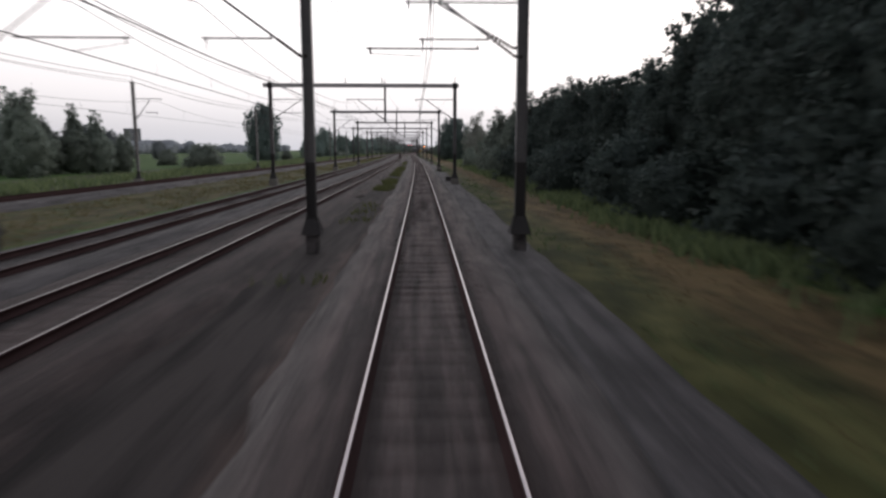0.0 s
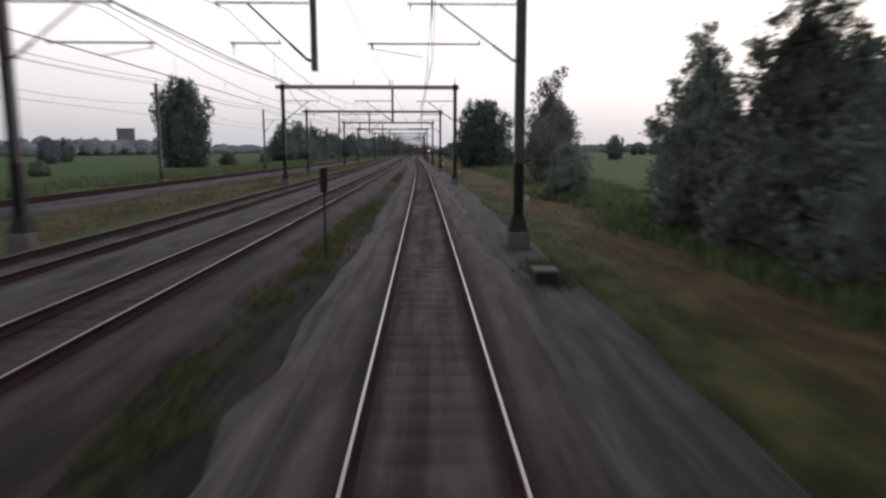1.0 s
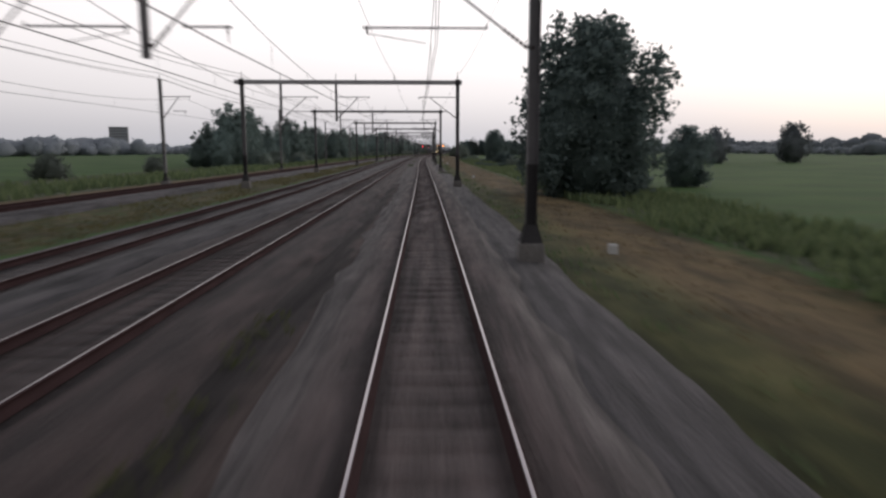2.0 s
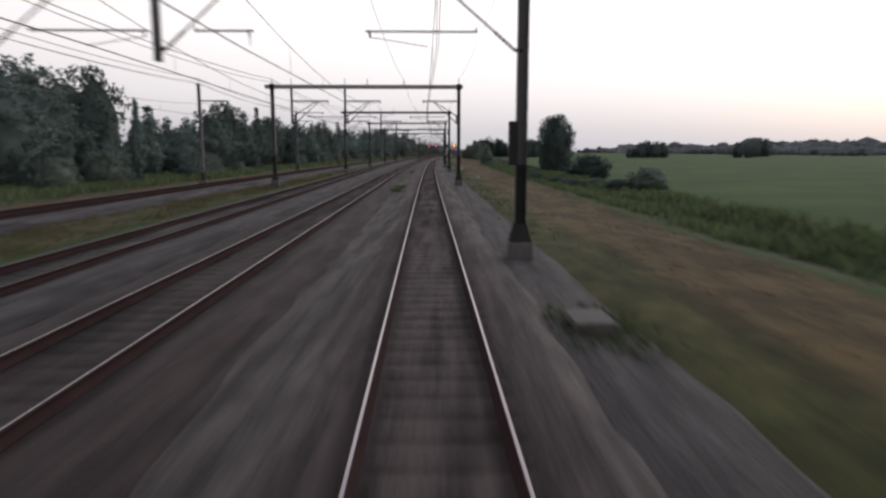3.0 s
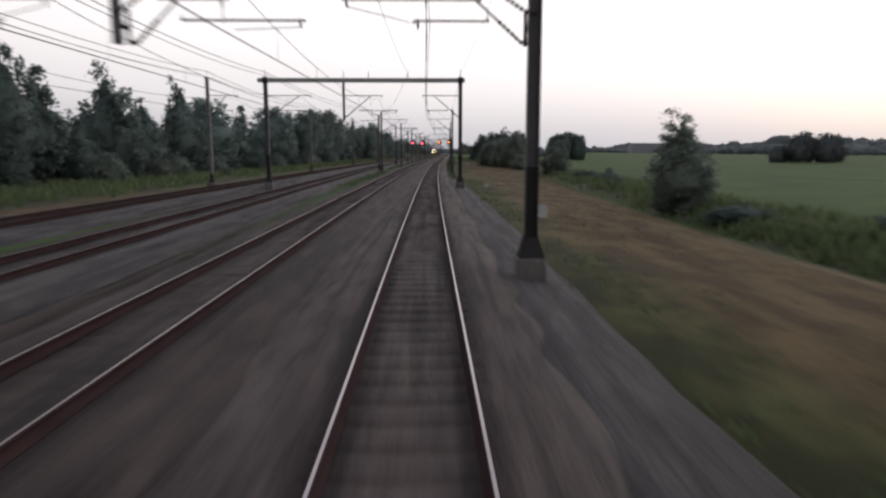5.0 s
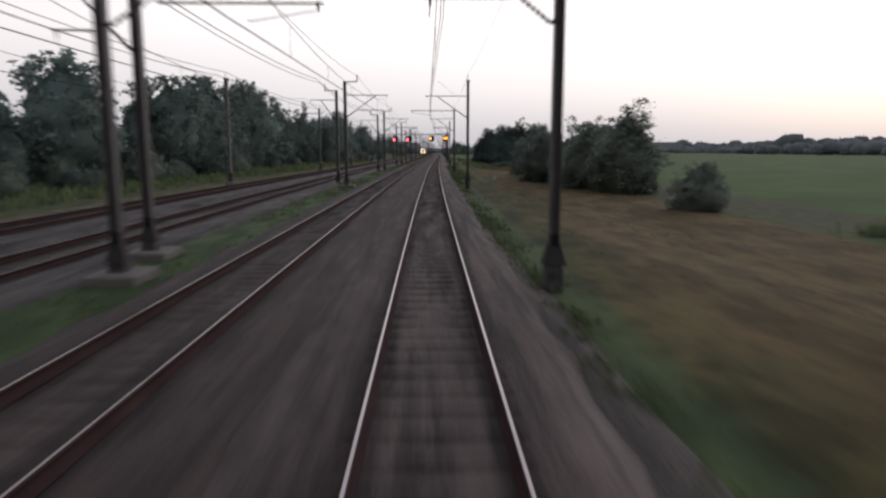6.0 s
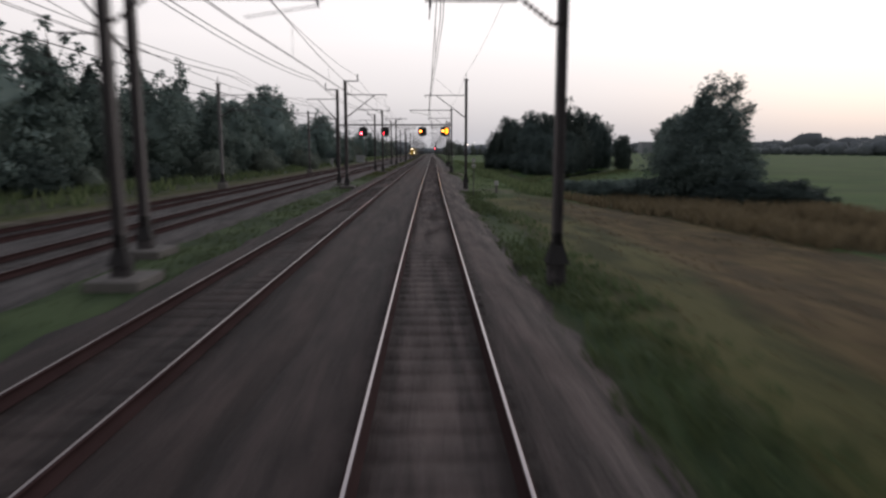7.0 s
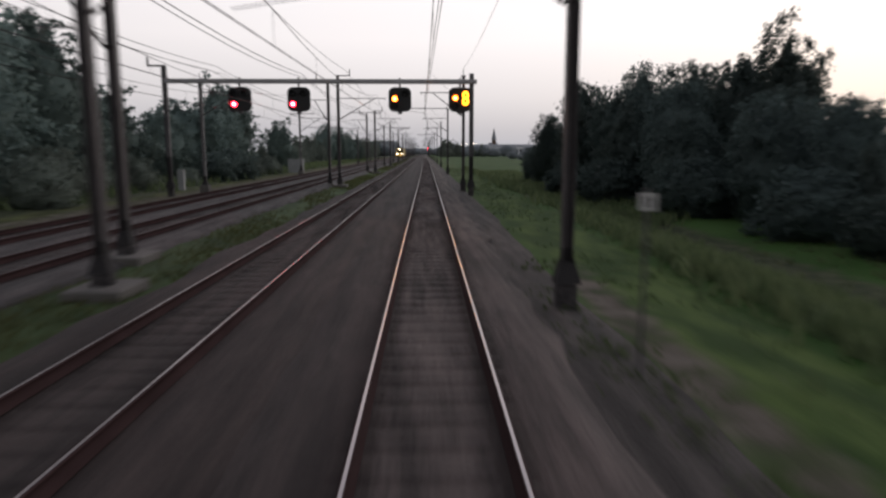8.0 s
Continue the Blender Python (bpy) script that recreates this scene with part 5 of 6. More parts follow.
grove(((557, -33, 12.5, 1.2), (565, -32, 12.4, 1.2), (570, -31.4, 13.6, 1.0), (576, -31.4, 13.4, 1.0), (585, -32.7, 15.0, 1.0), (600, -34.6, 16.0, 1.0),
       (620, -38, 16.2, 1.1), (650, -42, 17.4, 1.1), (608, -31.5, 12.6, 0.9)))
grove(((636, -27.0, 10.6, 1.0), (645, -27.6, 9.8, 1.0), (652, -29, 10.6, 1.1), (660, -30, 12.4, 1.1), (675, -30.4, 15.2, 1.0), (685, -30.6, 14.2, 1.0),
       (720, -28, 13.6, 1.0), (735, -31, 13.0, 0.9), (756, -26.6, 9.6, 0.9), (761, -29.2, 9.2, 0.85), (839, -31.0, 11.8, 0.95), (845, -27.6, 11.2, 0.9), (858, -26.0, 10.2, 0.95), (872, -24.6, 9.4, 1.0), (644, -34.7, 15.4, 0.8), (693, -38, 14.5, 0.9), (700, -37, 15, 1.0), (620, -34, 14, 1.0)))
for s, q, h in ((535.4, -34.5, 3.3), (541, -33.5, 2.8), (396, -37.8, 3.2), (417.6, -30.6, 3.0), (301, -31.5, 3.4), (295, -32.5, 3.0), (520, -30, 2.6)):
    plant("bush", s, q, h, 0.95, "shrubs before the wood")
left_rng = random.Random(8)
s = 292.0
while s < 736:
    front = float(np.interp(s, [290, 340, 470, 560, 605, 640, 1060], [-39, -38, -40, -34, -34, -30, -30]))
    tall = float(np.interp(s, [290, 330, 420, 530, 565, 600, 632, 655, 680, 760], [9, 11, 10.5, 10.6, 12.6, 14, 12.5, 10.0, 12, 9.5]))
    kind = left_rng.choice(["wood", "billow", "billow", "wood", "tall"])
    plant(kind, s, front - left_rng.uniform(0, 4), tall * left_rng.uniform(0.6, 1.18), left_rng.uniform(1.1, 1.55), "wood beyond the outer track")
    plant("back", s + 3, front - left_rng.uniform(7, 12), tall * left_rng.uniform(0.72, 1.05), 1.35, "wood beyond the outer track")
    if left_rng.random() < 0.75:
        plant(left_rng.choice(["bush", "bush", "scrub"]), s + left_rng.uniform(-3, 3), front + left_rng.uniform(3, 8), left_rng.uniform(1.6, 3.6), 1.1, "shrubs before the wood")
    s += left_rng.uniform(5.0, 9.5)


def joined_wood(name, places, label):
    """Trees too far off to tell apart, as one mass: copies of the wood's crowns in one mesh."""
    vs, fs, n = [], [], 0
    for kind, s, q, h, w in places:
        me = next(c.data for c in left_rng.choice(KINDS[kind]).children if c.name.startswith("crown"))
        v, f = np.empty(len(me.vertices) * 3, np.float32), np.empty(len(me.polygons) * 3, np.int32)
        me.vertices.foreach_get("co", v)
        me.polygons.foreach_get("vertices", f)
        v = v.reshape(-1, 3) / K * (h / HEIGHTS[kind]) * np.array([w, w, 1])
        a = left_rng.uniform(0, 6.28)
        x, y = plan(s, q)
        x, y = v[:, 0] * math.cos(a) - v[:, 1] * math.sin(a) + x, v[:, 0] * math.sin(a) + v[:, 1] * math.cos(a) + y
        vs.append(np.stack([x, y, v[:, 2] + float(ground_z(np.array(float(s)), np.array(float(q)))) - 0.03], 1))
        fs.append(f.reshape(-1, 3) + n)
        n += len(v)
    # greyer willow leaf colour is used here to paint in haze
    tagged(sheet(name, np.concatenate(vs), np.concatenate(fs), M_LEAF_WILLOW), label, "woodland", kind="stuff")


far_trees = []
while s < 1060:
    tall = float(np.interp(s, [736, 825, 850, 900, 1060], [4.6, 4.8, 9.0, 9.6, 9.6]))
    far_trees.append(("back", s, -30 - left_rng.uniform(0, 5), tall * left_rng.uniform(0.7, 1.15), left_rng.uniform(1.1, 1.5)))
    far_trees.append(("back", s + 2, -37 - left_rng.uniform(0, 6), tall * left_rng.uniform(0.8, 1.1), 1.4))
    s += left_rng.uniform(4.0, 7.0)
for s, q, h in ((1085, 13, 11.5), (1092, 16.5, 12.5), (1100, 14, 13.5), (1108, 19, 12.5), (1112, 24, 11.5), (1120, 15, 13.0), (1126, 29, 11.0), (1130, 36, 10.4), (1136, 44, 10.0)):
    far_trees.append(("back", s, q, h, 1.2))
joined_wood("wood", far_trees, "wood along the outer track far ahead, colour greyed for haze")

# the prototypes are set among the rest of the wood
proto_s = 1064.0
for protos in KINDS.values():
    for ob in protos:
        ob.matrix_basis = at(proto_s, -33, -0.8)
        proto_s += 5


def scatter(name, places, label, category, mat, size, height, seed, blades=5, spread=0.25, lift=0.0):
    """Low plants as upright bent blades: places is an array of s, q."""
    rng = np.random.default_rng(seed)
    p = np.repeat(places, blades, 0)
    n = len(p)
    q = p[:, 1] + rng.normal(0, spread, n)
    s = p[:, 0] + rng.normal(0, spread, n)
    x, y = plan(s, q)
    z = ground_z(s, q) - 0.02 + lift
    h = height * rng.uniform(0.5, 1.2, n)
    lean = rng.normal(0, 0.35, (n, 2)) * h[:, None]
    a = rng.uniform(0, math.pi, n)
    w = size * rng.uniform(0.5, 1.2, n)
    dx, dy = np.cos(a) * w, np.sin(a) * w
    v = np.stack([np.stack([x - dx, y - dy, z], -1), np.stack([x + dx, y + dy, z], -1),
                  np.stack([x + dx * 0.8 + lean[:, 0] * 0.5, y + dy * 0.8 + lean[:, 1] * 0.5, z + h * 0.6], -1),
                  np.stack([x + lean[:, 0], y + lean[:, 1], z + h], -1)], 1).reshape(-1, 3)
    ob = sheet(name, v, np.arange(4 * n).reshape(-1, 4), mat)
    return tagged(ob, label, category, kind="stuff")


def patches(rng, n, s0, s1, q0, q1):
    """Places that bunch together, q limits may follow the line."""
    s = rng.uniform(s0, s1, n)
    lo = q0(s) if callable(q0) else q0
    hi = q1(s) if callable(q1) else q1
    q = lo + (hi - lo) * rng.uniform(0, 1, n)
    keep = np.sin(s * 0.37 + q * 1.3) + np.sin(s * 0.11 - q * 0.9) + rng.normal(0, 0.7, n) > -0.4
    return np.stack([s, q], 1)[keep]


g = np.random.default_rng(3)
scatter("dry_grass", patches(g, 7000, -5, 600, 4.6, lambda s: np.interp(s, [0, 250, 400, 500, 560, 600], [9, 11, 13, 16, 15, 10])),
        "short dry yellow-brown grass on the verge", "grass", M_STRAW, 0.03, 0.10, 1, 4, 0.35)
scatter("verge_grass", np.concatenate([patches(g, 900, -5, 470, 3.5, 5.0), patches(g, 1000, 545, 600, 2.5, 4.6), patches(g, 1100, 600, 760, 3.6, 7.4)]),
        "green grass along the edge of the service path", "grass", M_TURF, 0.04, 0.20, 2, 5, 0.25)
scatter("strip_grass", patches(g, 6500, -10, 350, lambda s: track_q(3, s) + 2.2, lambda s: track_q(2, s) - 3.4),
        "yellowing olive grass strip between the tracks", "grass", M_DRYWEED, 0.04, 0.18, 4, 5, 0.35)
scatter("strip_grass", patches(g, 2600, 445, 660, lambda s: track_q(2, s) + 1.8, lambda s: track_q(1, s) - 1.8),
        "green grass strip between the tracks", "grass", M_TURF, 0.035, 0.13, 8, 6, 0.35)
scatter("strip_grass", patches(g, 4600, 630, 900, lambda s: track_q(2, s) + 1.8, lambda s: track_q(1, s) - 1.8),
        "pale yellow-green grass strip between the tracks", "grass", M_LIME, 0.035, 0.17, 18, 6, 0.35)
scatter("rank_weeds", np.concatenate([patches(g, 6000, 225, 500, lambda s: np.interp(s, [225, 400, 500], [11.5, 14.0, 17.0]), lambda s: np.interp(s, [225, 400, 500], [17, 19, 23])),
                                      patches(g, 4500, -10, 130, 8.6, 13.5), patches(g, 5200, 602, 760, 7.4, lambda s: 17 - 6.5 * bell(s, 628, 668, 10)), patches(g, 2500, 130, 225, 10.5, 18), patches(g, 700, 603, 630, 11.5, 20)]),
        "rank dark green weeds and nettles along the ditch", "weeds", M_REED, 0.09, 0.6, 5, 7, 0.55)
scatter("brown_reeds", patches(g, 3400, 574, 603, lambda s: np.interp(s, [574, 603], [13.5, 9.6]), lambda s: np.interp(s, [574, 603], [21, 24])),
        "tall brown seeding grass before the hedge", "grass", M_SEED, 0.05, 0.65, 19, 6, 0.4)
scatter("far_weeds", patches(g, 12000, -10, 900, -38, lambda s: track_q(3, s) - 7.0), "tall weeds between the outer track and the wood", "weeds", M_REED, 0.12, 0.8, 6, 5, 0.6)
scatter("cess_grass", np.concatenate([patches(g, 420, 50, 80, -3.6, -2.6), patches(g, 380, 78, 116, -3.7, -2.7), patches(g, 30, 14, 40, -3.4, -2.5), patches(g, 120, 116, 170, -3.4, -2.6)]),
        "pale yellow-green grass in the grit beside the track", "grass", M_LIME, 0.035, 0.24, 17, 9, 0.25)
scatter("cess_weeds", np.concatenate([patches(g, 260, 464, 545, 2.2, 2.8), patches(g, 560, 545, 602, 2.2, 3.6), patches(g, 420, 360, 372, 2.6, 3.5), patches(g, 90, 634, 650, 2.4, 3.2),
                                      patches(g, 50, 93, 97, 2.6, 3.3), patches(g, 40, 246.6, 249.6, 2.2, 3.5), patches(g, 14, 285, 287.5, -2.7, -2.2), patches(g, 20, 290, 294, -2.7, -2.2), patches(g, 9, 326, 338, -2.9, -2.5)]),
        "green weed tufts beside the ballast", "weeds", M_TURF, 0.045, 0.17, 7, 13, 0.24, 0.1)


pond_rng = np.random.default_rng(12)
bank_s = pond_rng.uniform(628, 690, 1800)
bank_off = pond_rng.exponential(1.6, 1800) + 0.5
on_left = pond_rng.random(1800) < 0.6
bank_l, bank_r = pond_banks(bank_s)
bank = np.stack([bank_s, np.where(on_left, bank_l - bank_off, bank_r + bank_off)], 1)
scatter("pond_weeds", bank, "rushes and dark weeds round the pond", "weeds", M_REED, 0.06, 0.28, 13, 6, 0.3)


def ball(rings, sides):
    """Points and triangles of a unit ball."""
    pts = [(0, 0, 1.0)]
    for i in range(1, rings):
        t = math.pi * i / rings
        pts += [(math.sin(t) * math.cos((j + 0.5 * (i % 2)) * 2 * math.pi / sides), math.sin(t) * math.sin((j + 0.5 * (i % 2)) * 2 * math.pi / sides), math.cos(t)) for j in range(sides)]
    pts.append((0, 0, -1.0))
    tris = [(0, 1 + j, 1 + (j + 1) % sides) for j in range(sides)]
    for i in range(rings - 2):
        p, q = 1 + i * sides, 1 + (i + 1) * sides
        for j in range(sides):
            tris += [(p + j, q + j, q + (j + 1) % sides), (p + j, q + (j + 1) % sides, p + (j + 1) % sides)]
    last, p = len(pts) - 1, 1 + (rings - 2) * sides
    tris += [(last, p + (j + 1) % sides, p + j) for j in range(sides)]
    return np.array(pts), np.array(tris)


def far_wood(name, s0, s1, q0, q1, count, height, seed, label):
    """Distant hedgerows and woods as a mass of leaf clumps, with haze mixed into their colour."""
    rng = np.random.default_rng(seed)
    s, q = rng.uniform(s0, s1, count), rng.uniform(q0, q1, count)
    x, y = plan(s, q)
    z = ground_z(s, q)
    h = height * rng.uniform(0.55, 1.15, count) * (0.8 + 0.3 * np.sin(s * 0.013) + 0.15 * np.sin(s * 0.05))
    # each tree: an uneven body and a coat of leaf clumps
    base_v, base_f = ball(5, 8)
    body = base_v[None] * (1 + rng.normal(0, 0.10, (count, len(base_v), 1)))
    wide = h * rng.uniform(0.42, 0.85, count)
    size = np.stack([wide, wide, h * 0.46], 1)[:, None, :]
    mid = np.stack([x, y, z + h * 0.44], 1)[:, None, :]
    bv = (mid + body * size).reshape(-1, 3)
    bf = (base_f[None] + np.arange(count)[:, None, None] * len(base_v)).reshape(-1, 3)
    d = rng.normal(size=(count, 42, 3))
    d /= np.linalg.norm(d, axis=2, keepdims=True)
    p = mid + d * rng.uniform(0.85, 1.12, (count, 42, 1)) * size
    v, f = leaf_cards(p.reshape(-1, 3), height * 0.17, rng)
    # the pale blue of the haze is part of this leaf colour
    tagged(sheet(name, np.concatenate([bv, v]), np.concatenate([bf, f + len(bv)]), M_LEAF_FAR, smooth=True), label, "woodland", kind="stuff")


far_wood("far_hedgerow", 300, 2200, 330, 470, 700, 11, 71, "distant hedgerow across the meadow, haze in its blue-green colour")
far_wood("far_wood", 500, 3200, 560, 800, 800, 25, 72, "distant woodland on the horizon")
far_wood("far_hedgerow", 100, 1100, -330, -230, 420, 12, 74, "distant hedgerow across the meadow, haze in its blue-green colour")
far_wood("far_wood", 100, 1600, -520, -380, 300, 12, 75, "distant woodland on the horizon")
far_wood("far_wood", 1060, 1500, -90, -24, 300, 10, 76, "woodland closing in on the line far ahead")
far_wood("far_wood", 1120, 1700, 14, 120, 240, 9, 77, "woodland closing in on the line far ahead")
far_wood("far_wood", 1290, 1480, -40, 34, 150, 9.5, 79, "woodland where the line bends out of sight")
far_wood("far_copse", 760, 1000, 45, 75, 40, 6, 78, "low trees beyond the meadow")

# ---- pond ----
ps = np.linspace(631, 696, 40)
bank_l, bank_r = pond_banks(ps)
px, py = plan(np.concatenate([ps, ps[::-1]]), np.concatenate([bank_l - 0.9, (bank_r + 0.9)[::-1]]))
bm = fresh()
bm.faces.new([bm.verts.new((float(u), float(w), -1.52)) for u, w in zip(px, py)])
tagged(part("pond", bm, M_WATER), "still pond mirroring the pale sky among weeds", "pond", kind="structure")

# ---- small things along the line ----


def marker_stone(s, q, h=0.45, lift=0.0):
    bm = fresh()
    box(bm, -0.15, 0.15, -0.1, 0.1, lift - 0.25 * (lift == 0), lift + h * 0.7, 0.04)
    m = thing("marker_stone", at(s, q, float(ground_z(np.array(s), np.array(q)))), "small white painted marker stone in the grass", "marker stone", "marker stones")
    part("stone", bm, M_WHITE, m)
    if lift:
        bm = fresh()
        box(bm, -0.09, 0.09, -0.07, 0.07, -0.25, lift + 0.02, 0.02)
        part("stub", bm, M_CONCRETE, m, "grey concrete stub")


for s, q in ((121.6, 6.8), (178.4, 5.9), (235.6, 5.9), (314.3, 5.8), (382.4, 6.1), (452, 5.0), (547.0, 6.9), (636, -26.0), (250, -29.8), (557.7, -12.6)):
    marker_stone(s, q)
marker_stone(602.5, 4.95, 0.5, 0.07 - float(ground_z(np.array(602.5), np.array(4.95))))


def cable_box(s, q, wide, deep, h, mat, label, lid=None):
    bm = fresh()
    box(bm, -wide / 2, wide / 2, -deep / 2, deep / 2, -0.2, h, 0.02)
    c = thing("cable_box", at(s, q, -0.42), label, "cable box", "lineside boxes")
    part("body", bm, mat, c)
    bm = fresh()
    box(bm, -wide / 2 - 0.03, wide / 2 + 0.03, -deep / 2 - 0.03, deep / 2 + 0.03, h + 0.003, h + 0.06, 0.015)
    part("lid", bm, lid or mat, c, "grey concrete lid" if lid else "")


cable_box(64.7, 2.7, 0.55, 0.5, 0.42, M_MAST_DARK, "dark cable box standing on the service path")
cable_box(93.9, 2.75, 0.5, 0.6, 0.32, M_MAST_DARK, "dark cable box beside weeds on the path", M_CONCRETE)
cable_box(248, 2.75, 0.62, 0.95, 0.2, M_CONCRETE, "flat concrete cable pit cover on the path")
cable_box(731.3, -19.7, 2.3, 0.7, 1.9, M_GREY, "grey equipment cabinet beside the outer track")
cable_box(687, -20.5, 0.5, 0.4, 1.5, M_GREY, "slim grey cabinet at the gantry's foot")


def distance_post(s, q, plates, lift=0.0):
    p = thing("distance_post", at(s, q, -0.5), "slim grey post with small white plates one above another", "marker post", "distance posts")
    bm = fresh()
    tube(bm, (0, 0, -0.3), (0, 0, 2.3 + lift), 0.032, 0.028, 8)
    part("pole", bm, M_MAST, p)
    for i in range(plates):
        z = 2.12 + lift - 0.36 * i
        bm = fresh()
        box(bm, -0.12, 0.12, -0.05, -0.035, z - 0.12, z + 0.12, 0.02)
        plate = part("plate", bm, M_WHITE, p, "white enamel plate")
        bm = fresh()
        for x in (-0.04, 0.04):
            box(bm, x - 0.012, x + 0.012, -0.058, -0.052, z - 0.07, z + 0.07)
        part("mark", bm, M_BLACK, plate, "plain dark bars")


distance_post(554.5, 2.83, 3, 0.5)
distance_post(597.9, 2.92, 2, 0.4)
distance_post(640.5, 2.85, 1, 0.4)

sign = thing("lineside_sign", at(97.6, -2.9, -0.45), "rust brown rectangular sign board on a thin post between tracks", "railway sign")
bm = fresh()
tube(bm, (0, 0, -0.2), (0, 0, 2.6), 0.035, None, 8)
part("pole", bm, M_MAST_DARK, sign)
bm = fresh()
box(bm, -0.1, 0.1, -0.04, -0.015, 1.95, 2.65, 0.005)
part("board", bm, M_RUST, sign, "rusty brown board")

box_thing = thing("equipment_box", at(255.5, 2.36, 0), "dark equipment box strapped to a portal leg", "equipment box")
bm = fresh()
box(bm, -0.17, 0.08, -0.42, -0.14, 2.3, 3.5, 0.03)
part("casing", bm, M_MAST_DARK, box_thing)
for k, z in ((9, 1.0), (10, 1.1), (7, 1.0), (8, 1.9)):
    plate = thing("mast_plate", at(MAST_S[k], MAST_Q[k] + 0.16, z), "small white plate fixed to a portal leg", "mast plate", "mast plates")
    bm = fresh()
    box(bm, -0.01, 0.2, -0.15, -0.135, 0.0, 0.3, 0.003)
    part("plate", bm, M_WHITE, plate)
band = thing("mast_band", at(MAST_S[9], MAST_Q[9], 2.0), "pale yellow band painted round a portal leg", "mast band")
bm = fresh()
box(bm, -0.165, 0.165, -0.145, 0.145, 0.0, 0.3)
part("band", bm, material("pale_yellow_paint", (0.32, 0.27, 0.15), (0.42, 0.36, 0.22), 20, 2, 0.7), band)

# ---- oncoming train, far ahead ----
TS = 905.0
train = thing("train", at(TS, float(track_q(2, TS)), 0), "yellow train with three lit headlamps standing far up the line", "train")
bm = fresh()
box(bm, -1.4, 1.4, 0.6, 60, 0.35, 3.9, 0.25)
for v in bm.verts:
    if v.co.y < 2 and v.co.z > 2.2:
        v.co.y += (v.co.z - 2.2) * 0.45
part("body", bm, M_TRAIN, train)
bm = fresh()
box(bm, -1.1, 1.1, 0.9, 1.3, 2.35, 3.25, 0.05)
part("windscreen", bm, M_GLASS, train, "dark windscreen")
for y in (6, 14, 22, 30, 38, 46, 54):
    bm = fresh()
    for sx in (-1, 1):
        tube(bm, (sx * 0.75 - 0.06, y, 0.42), (sx * 0.75 + 0.06, y, 0.42), 0.42, None, 16)
    tube(bm, (-0.75, y, 0.42), (0.75, y, 0.42), 0.08, None, 8)
    part("wheelset", bm, M_MAST_DARK, train)
for x, z in ((-0.95, 1.7), (0.95, 1.7), (0.0, 3.55)):
    bm = fresh()
    y = 0.55 + max(0.0, z - 2.2) * 0.45
    tube(bm, (x, y - 0.1, z), (x, y + 0.1, z), 0.2, None, 16)
    part("headlamp", bm, M_LAMP, train, "lit headlamp")

# ---- far buildings ----


def far_building(name, s, q, wide, deep, high, wall, label, roof=0.0, turn=0.0, rows_n=2, cols=6):
    z = float(ground_z(np.array(float(s)), np.array(float(q))))
    b = thing(name, at(s, q, z, turn), label, "building")
    bm = fresh()
    box(bm, -wide / 2, wide / 2, -deep / 2, deep / 2, -0.5, high)
    part("wall", bm, wall, b)
    bm = fresh()
    if roof:
        vs = [bm.verts.new(c) for c in ((-wide / 2 - 0.4, -deep / 2 - 0.4, high), (wide / 2 + 0.4, -deep / 2 - 0.4, high), (wide / 2 + 0.4, deep / 2 + 0.4, high),
                                        (-wide / 2 - 0.4, deep / 2 + 0.4, high), (-wide / 2, 0, high + roof), (wide / 2, 0, high + roof))]
        for f in ((0, 1, 5, 4), (2, 3, 4, 5), (0, 4, 3), (1, 2, 5), (3, 2, 1, 0)):
            bm.faces.new([vs[i] for i in f])
    else:
        box(bm, -wide / 2 - 0.3, wide / 2 + 0.3, -deep / 2 - 0.3, deep / 2 + 0.3, high + 0.004, high + 0.6)
    part("roof", bm, M_WALL_GREY, b)
    for r in range(rows_n):
        for c in range(cols):
            bm = fresh()
            w, h = wide / cols, high / rows_n
            box(bm, -wide / 2 + w * (c + 0.22), -wide / 2 + w * (c + 0.78), -deep / 2 - 0.05, -deep / 2 + 0.05, h * (r + 0.3), h * (r + 0.75))
            part("window", bm, M_GLASS, b)
    return b


far_building("flat_block", 1474, -677.3, 34, 16, 50, M_WALL_GREY, "grey block of flats far behind the trees", 0, 20, 9, 8)
far_building("farm_shed", 1513, 339.0, 75, 20, 16, M_WALL_GREY, "long grey hall far across the meadow", 0, 0, 0, 10)
far_building("greenhouse", 1203, 69.6, 52, 14, 8.0, M_WALL_PALE, "long pale greenhouse beyond the meadow", 2.0, 0, 1, 14)
church = far_building("church", 1705, 107.5, 14, 26, 12, M_BRICK, "distant church with a pointed spire over the trees", 6, 0, 1, 3)
bm = fresh()
box(bm, -3, 3, -17, -11.5, -0.5, 22)
part("tower", bm, M_BRICK, church)
bm = fresh()
bmesh.ops.create_cone(bm, cap_ends=True, segments=4, radius1=4.2, radius2=0.05, depth=20, matrix=Matrix.Translation((0, -14.2, 32)))
part("spire", bm, M_WALL_GREY, church)


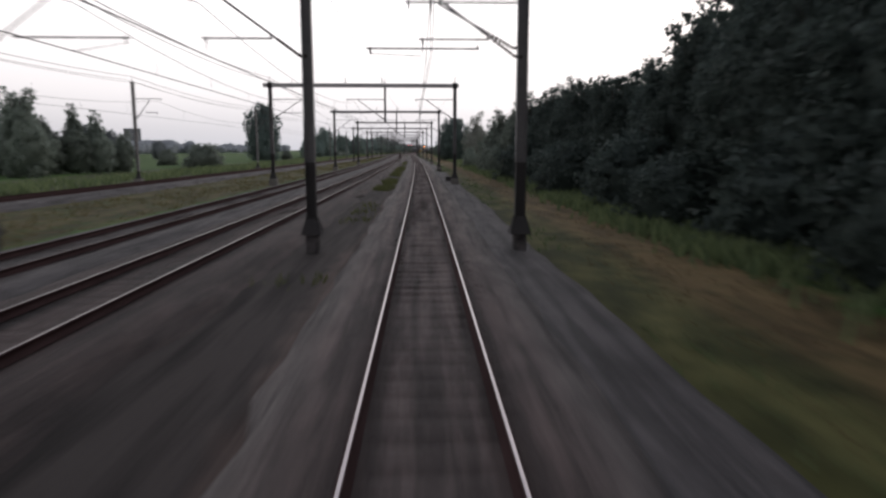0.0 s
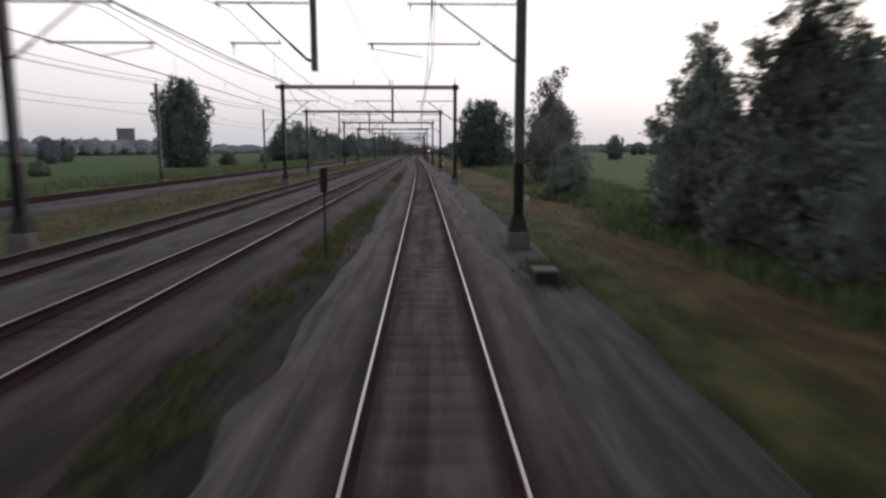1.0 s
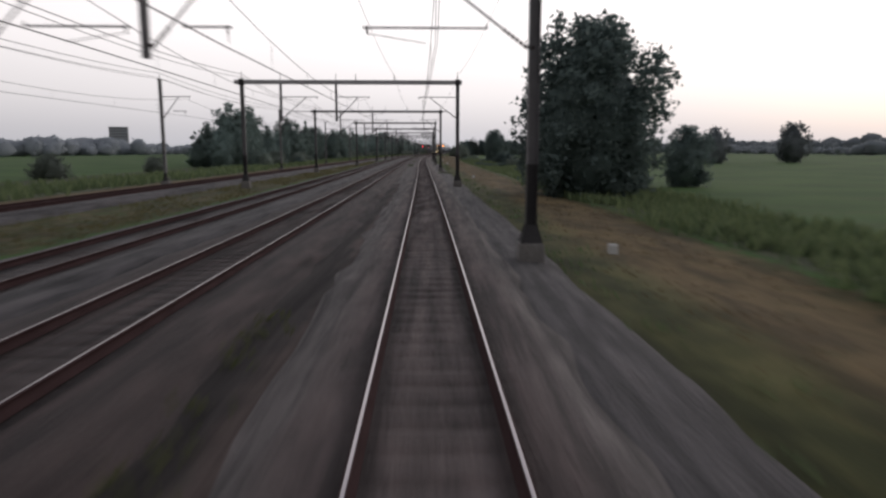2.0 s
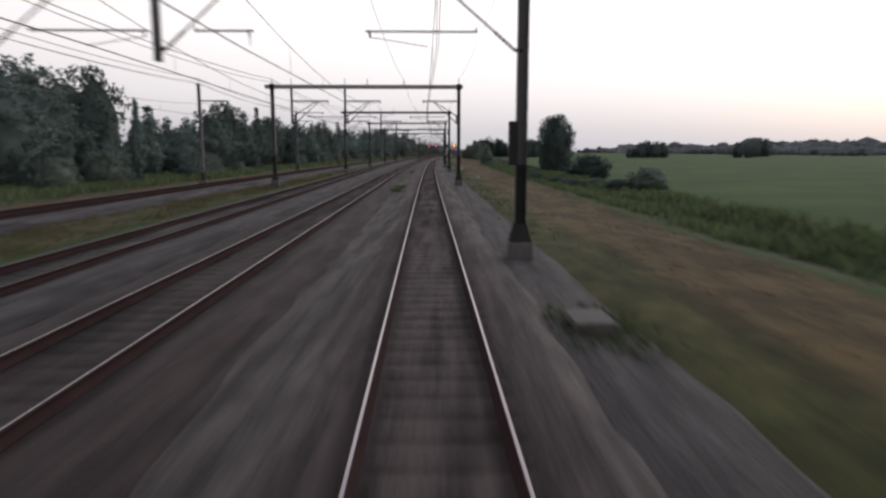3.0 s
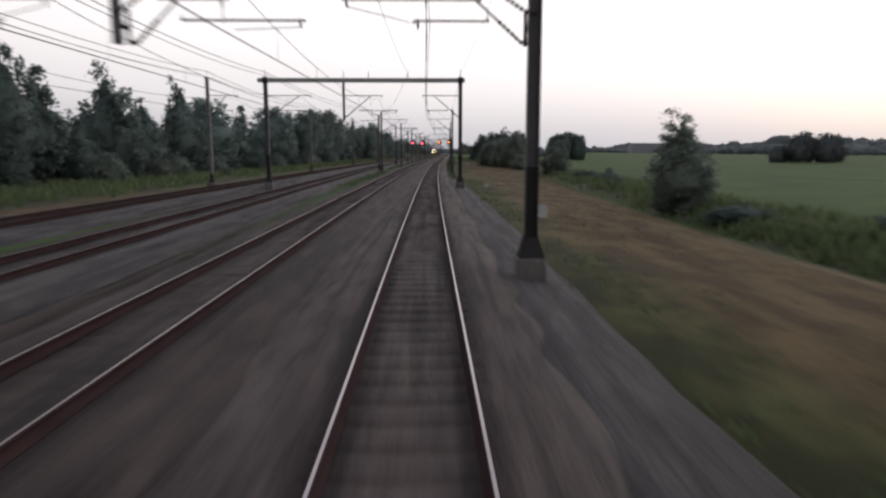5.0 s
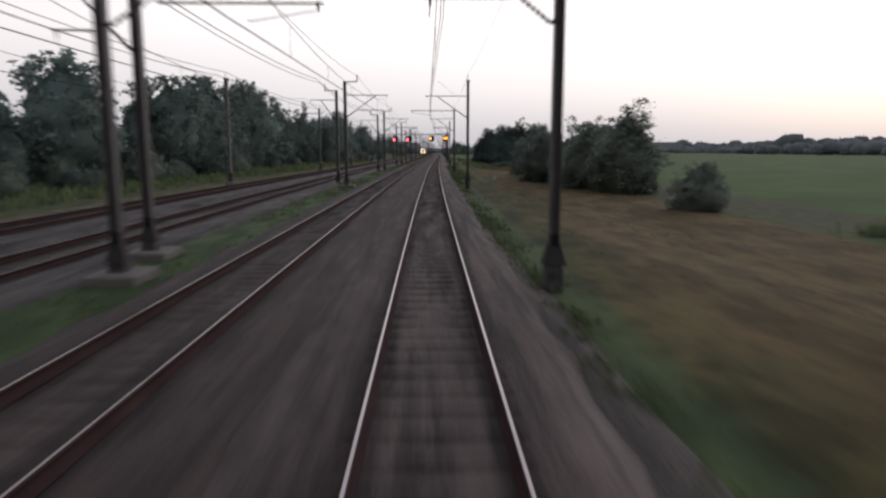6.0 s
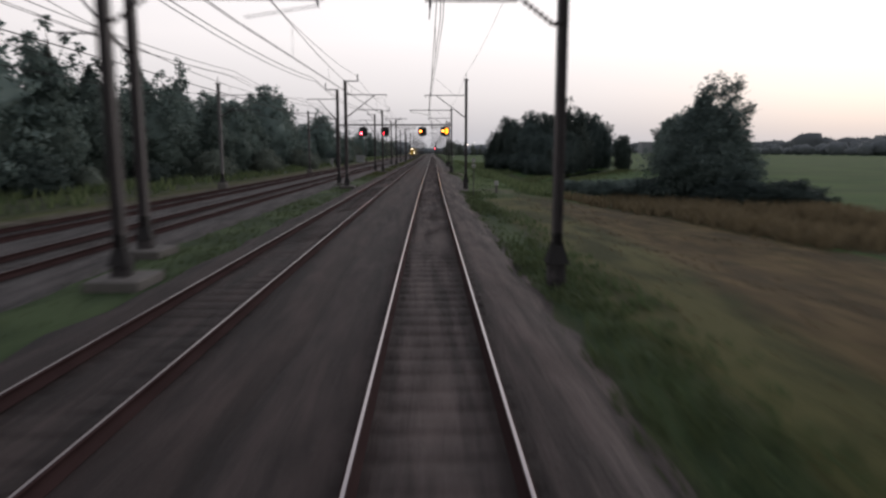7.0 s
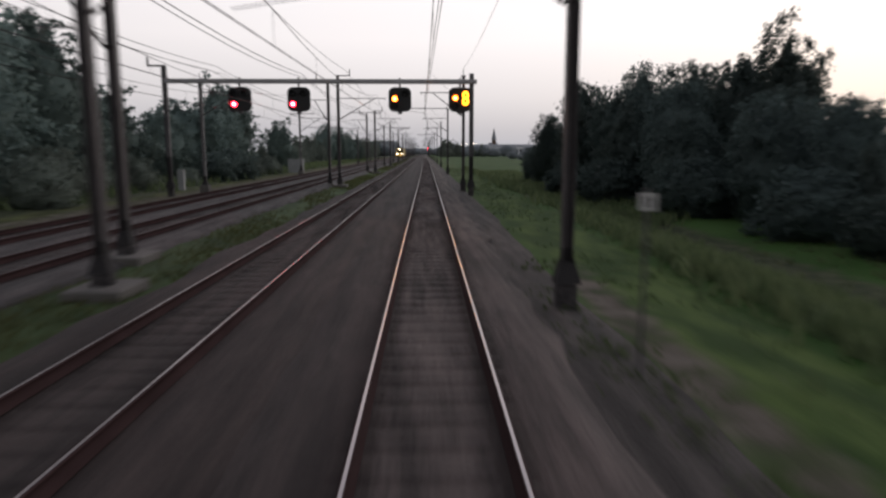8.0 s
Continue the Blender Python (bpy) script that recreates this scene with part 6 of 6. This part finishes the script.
def street_lamp(s, q, high):
    lamp = thing("street_lamp", at(s, q, -0.8), "tall grey street lamp with a lit white head beyond the meadow", "street lamp", "far street lamps")
    bm = fresh()
    tube(bm, (0, 0, -0.3), (0, 0, high), 0.12, 0.07, 8)
    tube(bm, (0, 0, high), (-1.2, 0, high + 0.25), 0.06, 0.05, 8)
    part("pole", bm, M_MAST, lamp)
    bm = fresh()
    box(bm, -1.9, -1.2, -0.25, 0.25, high + 0.2, high + 0.36, 0.05)
    head = part("lamp_head", bm, M_MAST, lamp)
    bm = fresh()
    box(bm, -1.85, -1.25, -0.3, 0.2, high + 0.02, high + 0.196, 0.04)
    part("lamp_glass", bm, M_LAMP, head, "lit white glass")


for s, q in ((1170, 31.5), (1180, 35.6), (1190, 43.0)):
    street_lamp(s, q, 9.8)

# ---- sleepers, piece by piece ----


def lay_sleepers(i, s_from, s_to, own_from):
    bm = sleeper_mesh()
    base = np.array([v.co[:] for v in bm.verts])
    quads = [[v.index for v in f.verts] for f in bm.faces if all(abs(v.co.x) < 1.0 for v in f.verts)]
    concrete = M_SLEEPER_DIRTY if i else M_SLEEPER
    first = part("sleeper", bm, concrete, tracks[i])
    me = first.data
    darken_sleepers(me, 1)
    rng = random.Random(90 + i)
    rest = []
    count = int((s_to - s_from) / SLEEPER_GAP)
    start = int((own_from - s_from) / SLEEPER_GAP)
    for j in range(count):
        s = s_from + j * SLEEPER_GAP
        if start <= j < start + 300:
            ob = first if j == start else new("sleeper", me)
            ob.parent = tracks[i]
            ob.matrix_basis = at(s + rng.uniform(-0.02, 0.02), float(track_q(i, s)), rng.uniform(-0.008, 0.006) - (0.010 if i else 0.0), rng.uniform(-0.6, 0.6))
        else:
            rest.append(s)
    rest = np.array(rest)
    c = track_q(i, rest)
    a = heading(rest)
    x, y = plan(rest, c)
    px = x[:, None] + base[None, :, 0] * np.cos(a)[:, None] + base[None, :, 1] * np.sin(a)[:, None]
    py = y[:, None] - base[None, :, 0] * np.sin(a)[:, None] + base[None, :, 1] * np.cos(a)[:, None]
    pz = np.repeat(base[None, :, 2], len(rest), 0) - (0.010 if i else 0.0)
    v = np.stack([px, py, pz], -1).reshape(-1, 3)
    off = np.arange(len(rest))[:, None, None] * len(base)
    f = (np.array(quads)[None] + off).reshape(-1, 4)
    row = tagged(sheet("sleeper_row", v, f, concrete, tracks[i]), kind="stuff")
    darken_sleepers(row.data, len(rest))


lay_sleepers(0, -20, 900, 0)
lay_sleepers(1, -20, 900, 330)
lay_sleepers(2, -20, 700, 0)
lay_sleepers(3, -20, 700, 380)
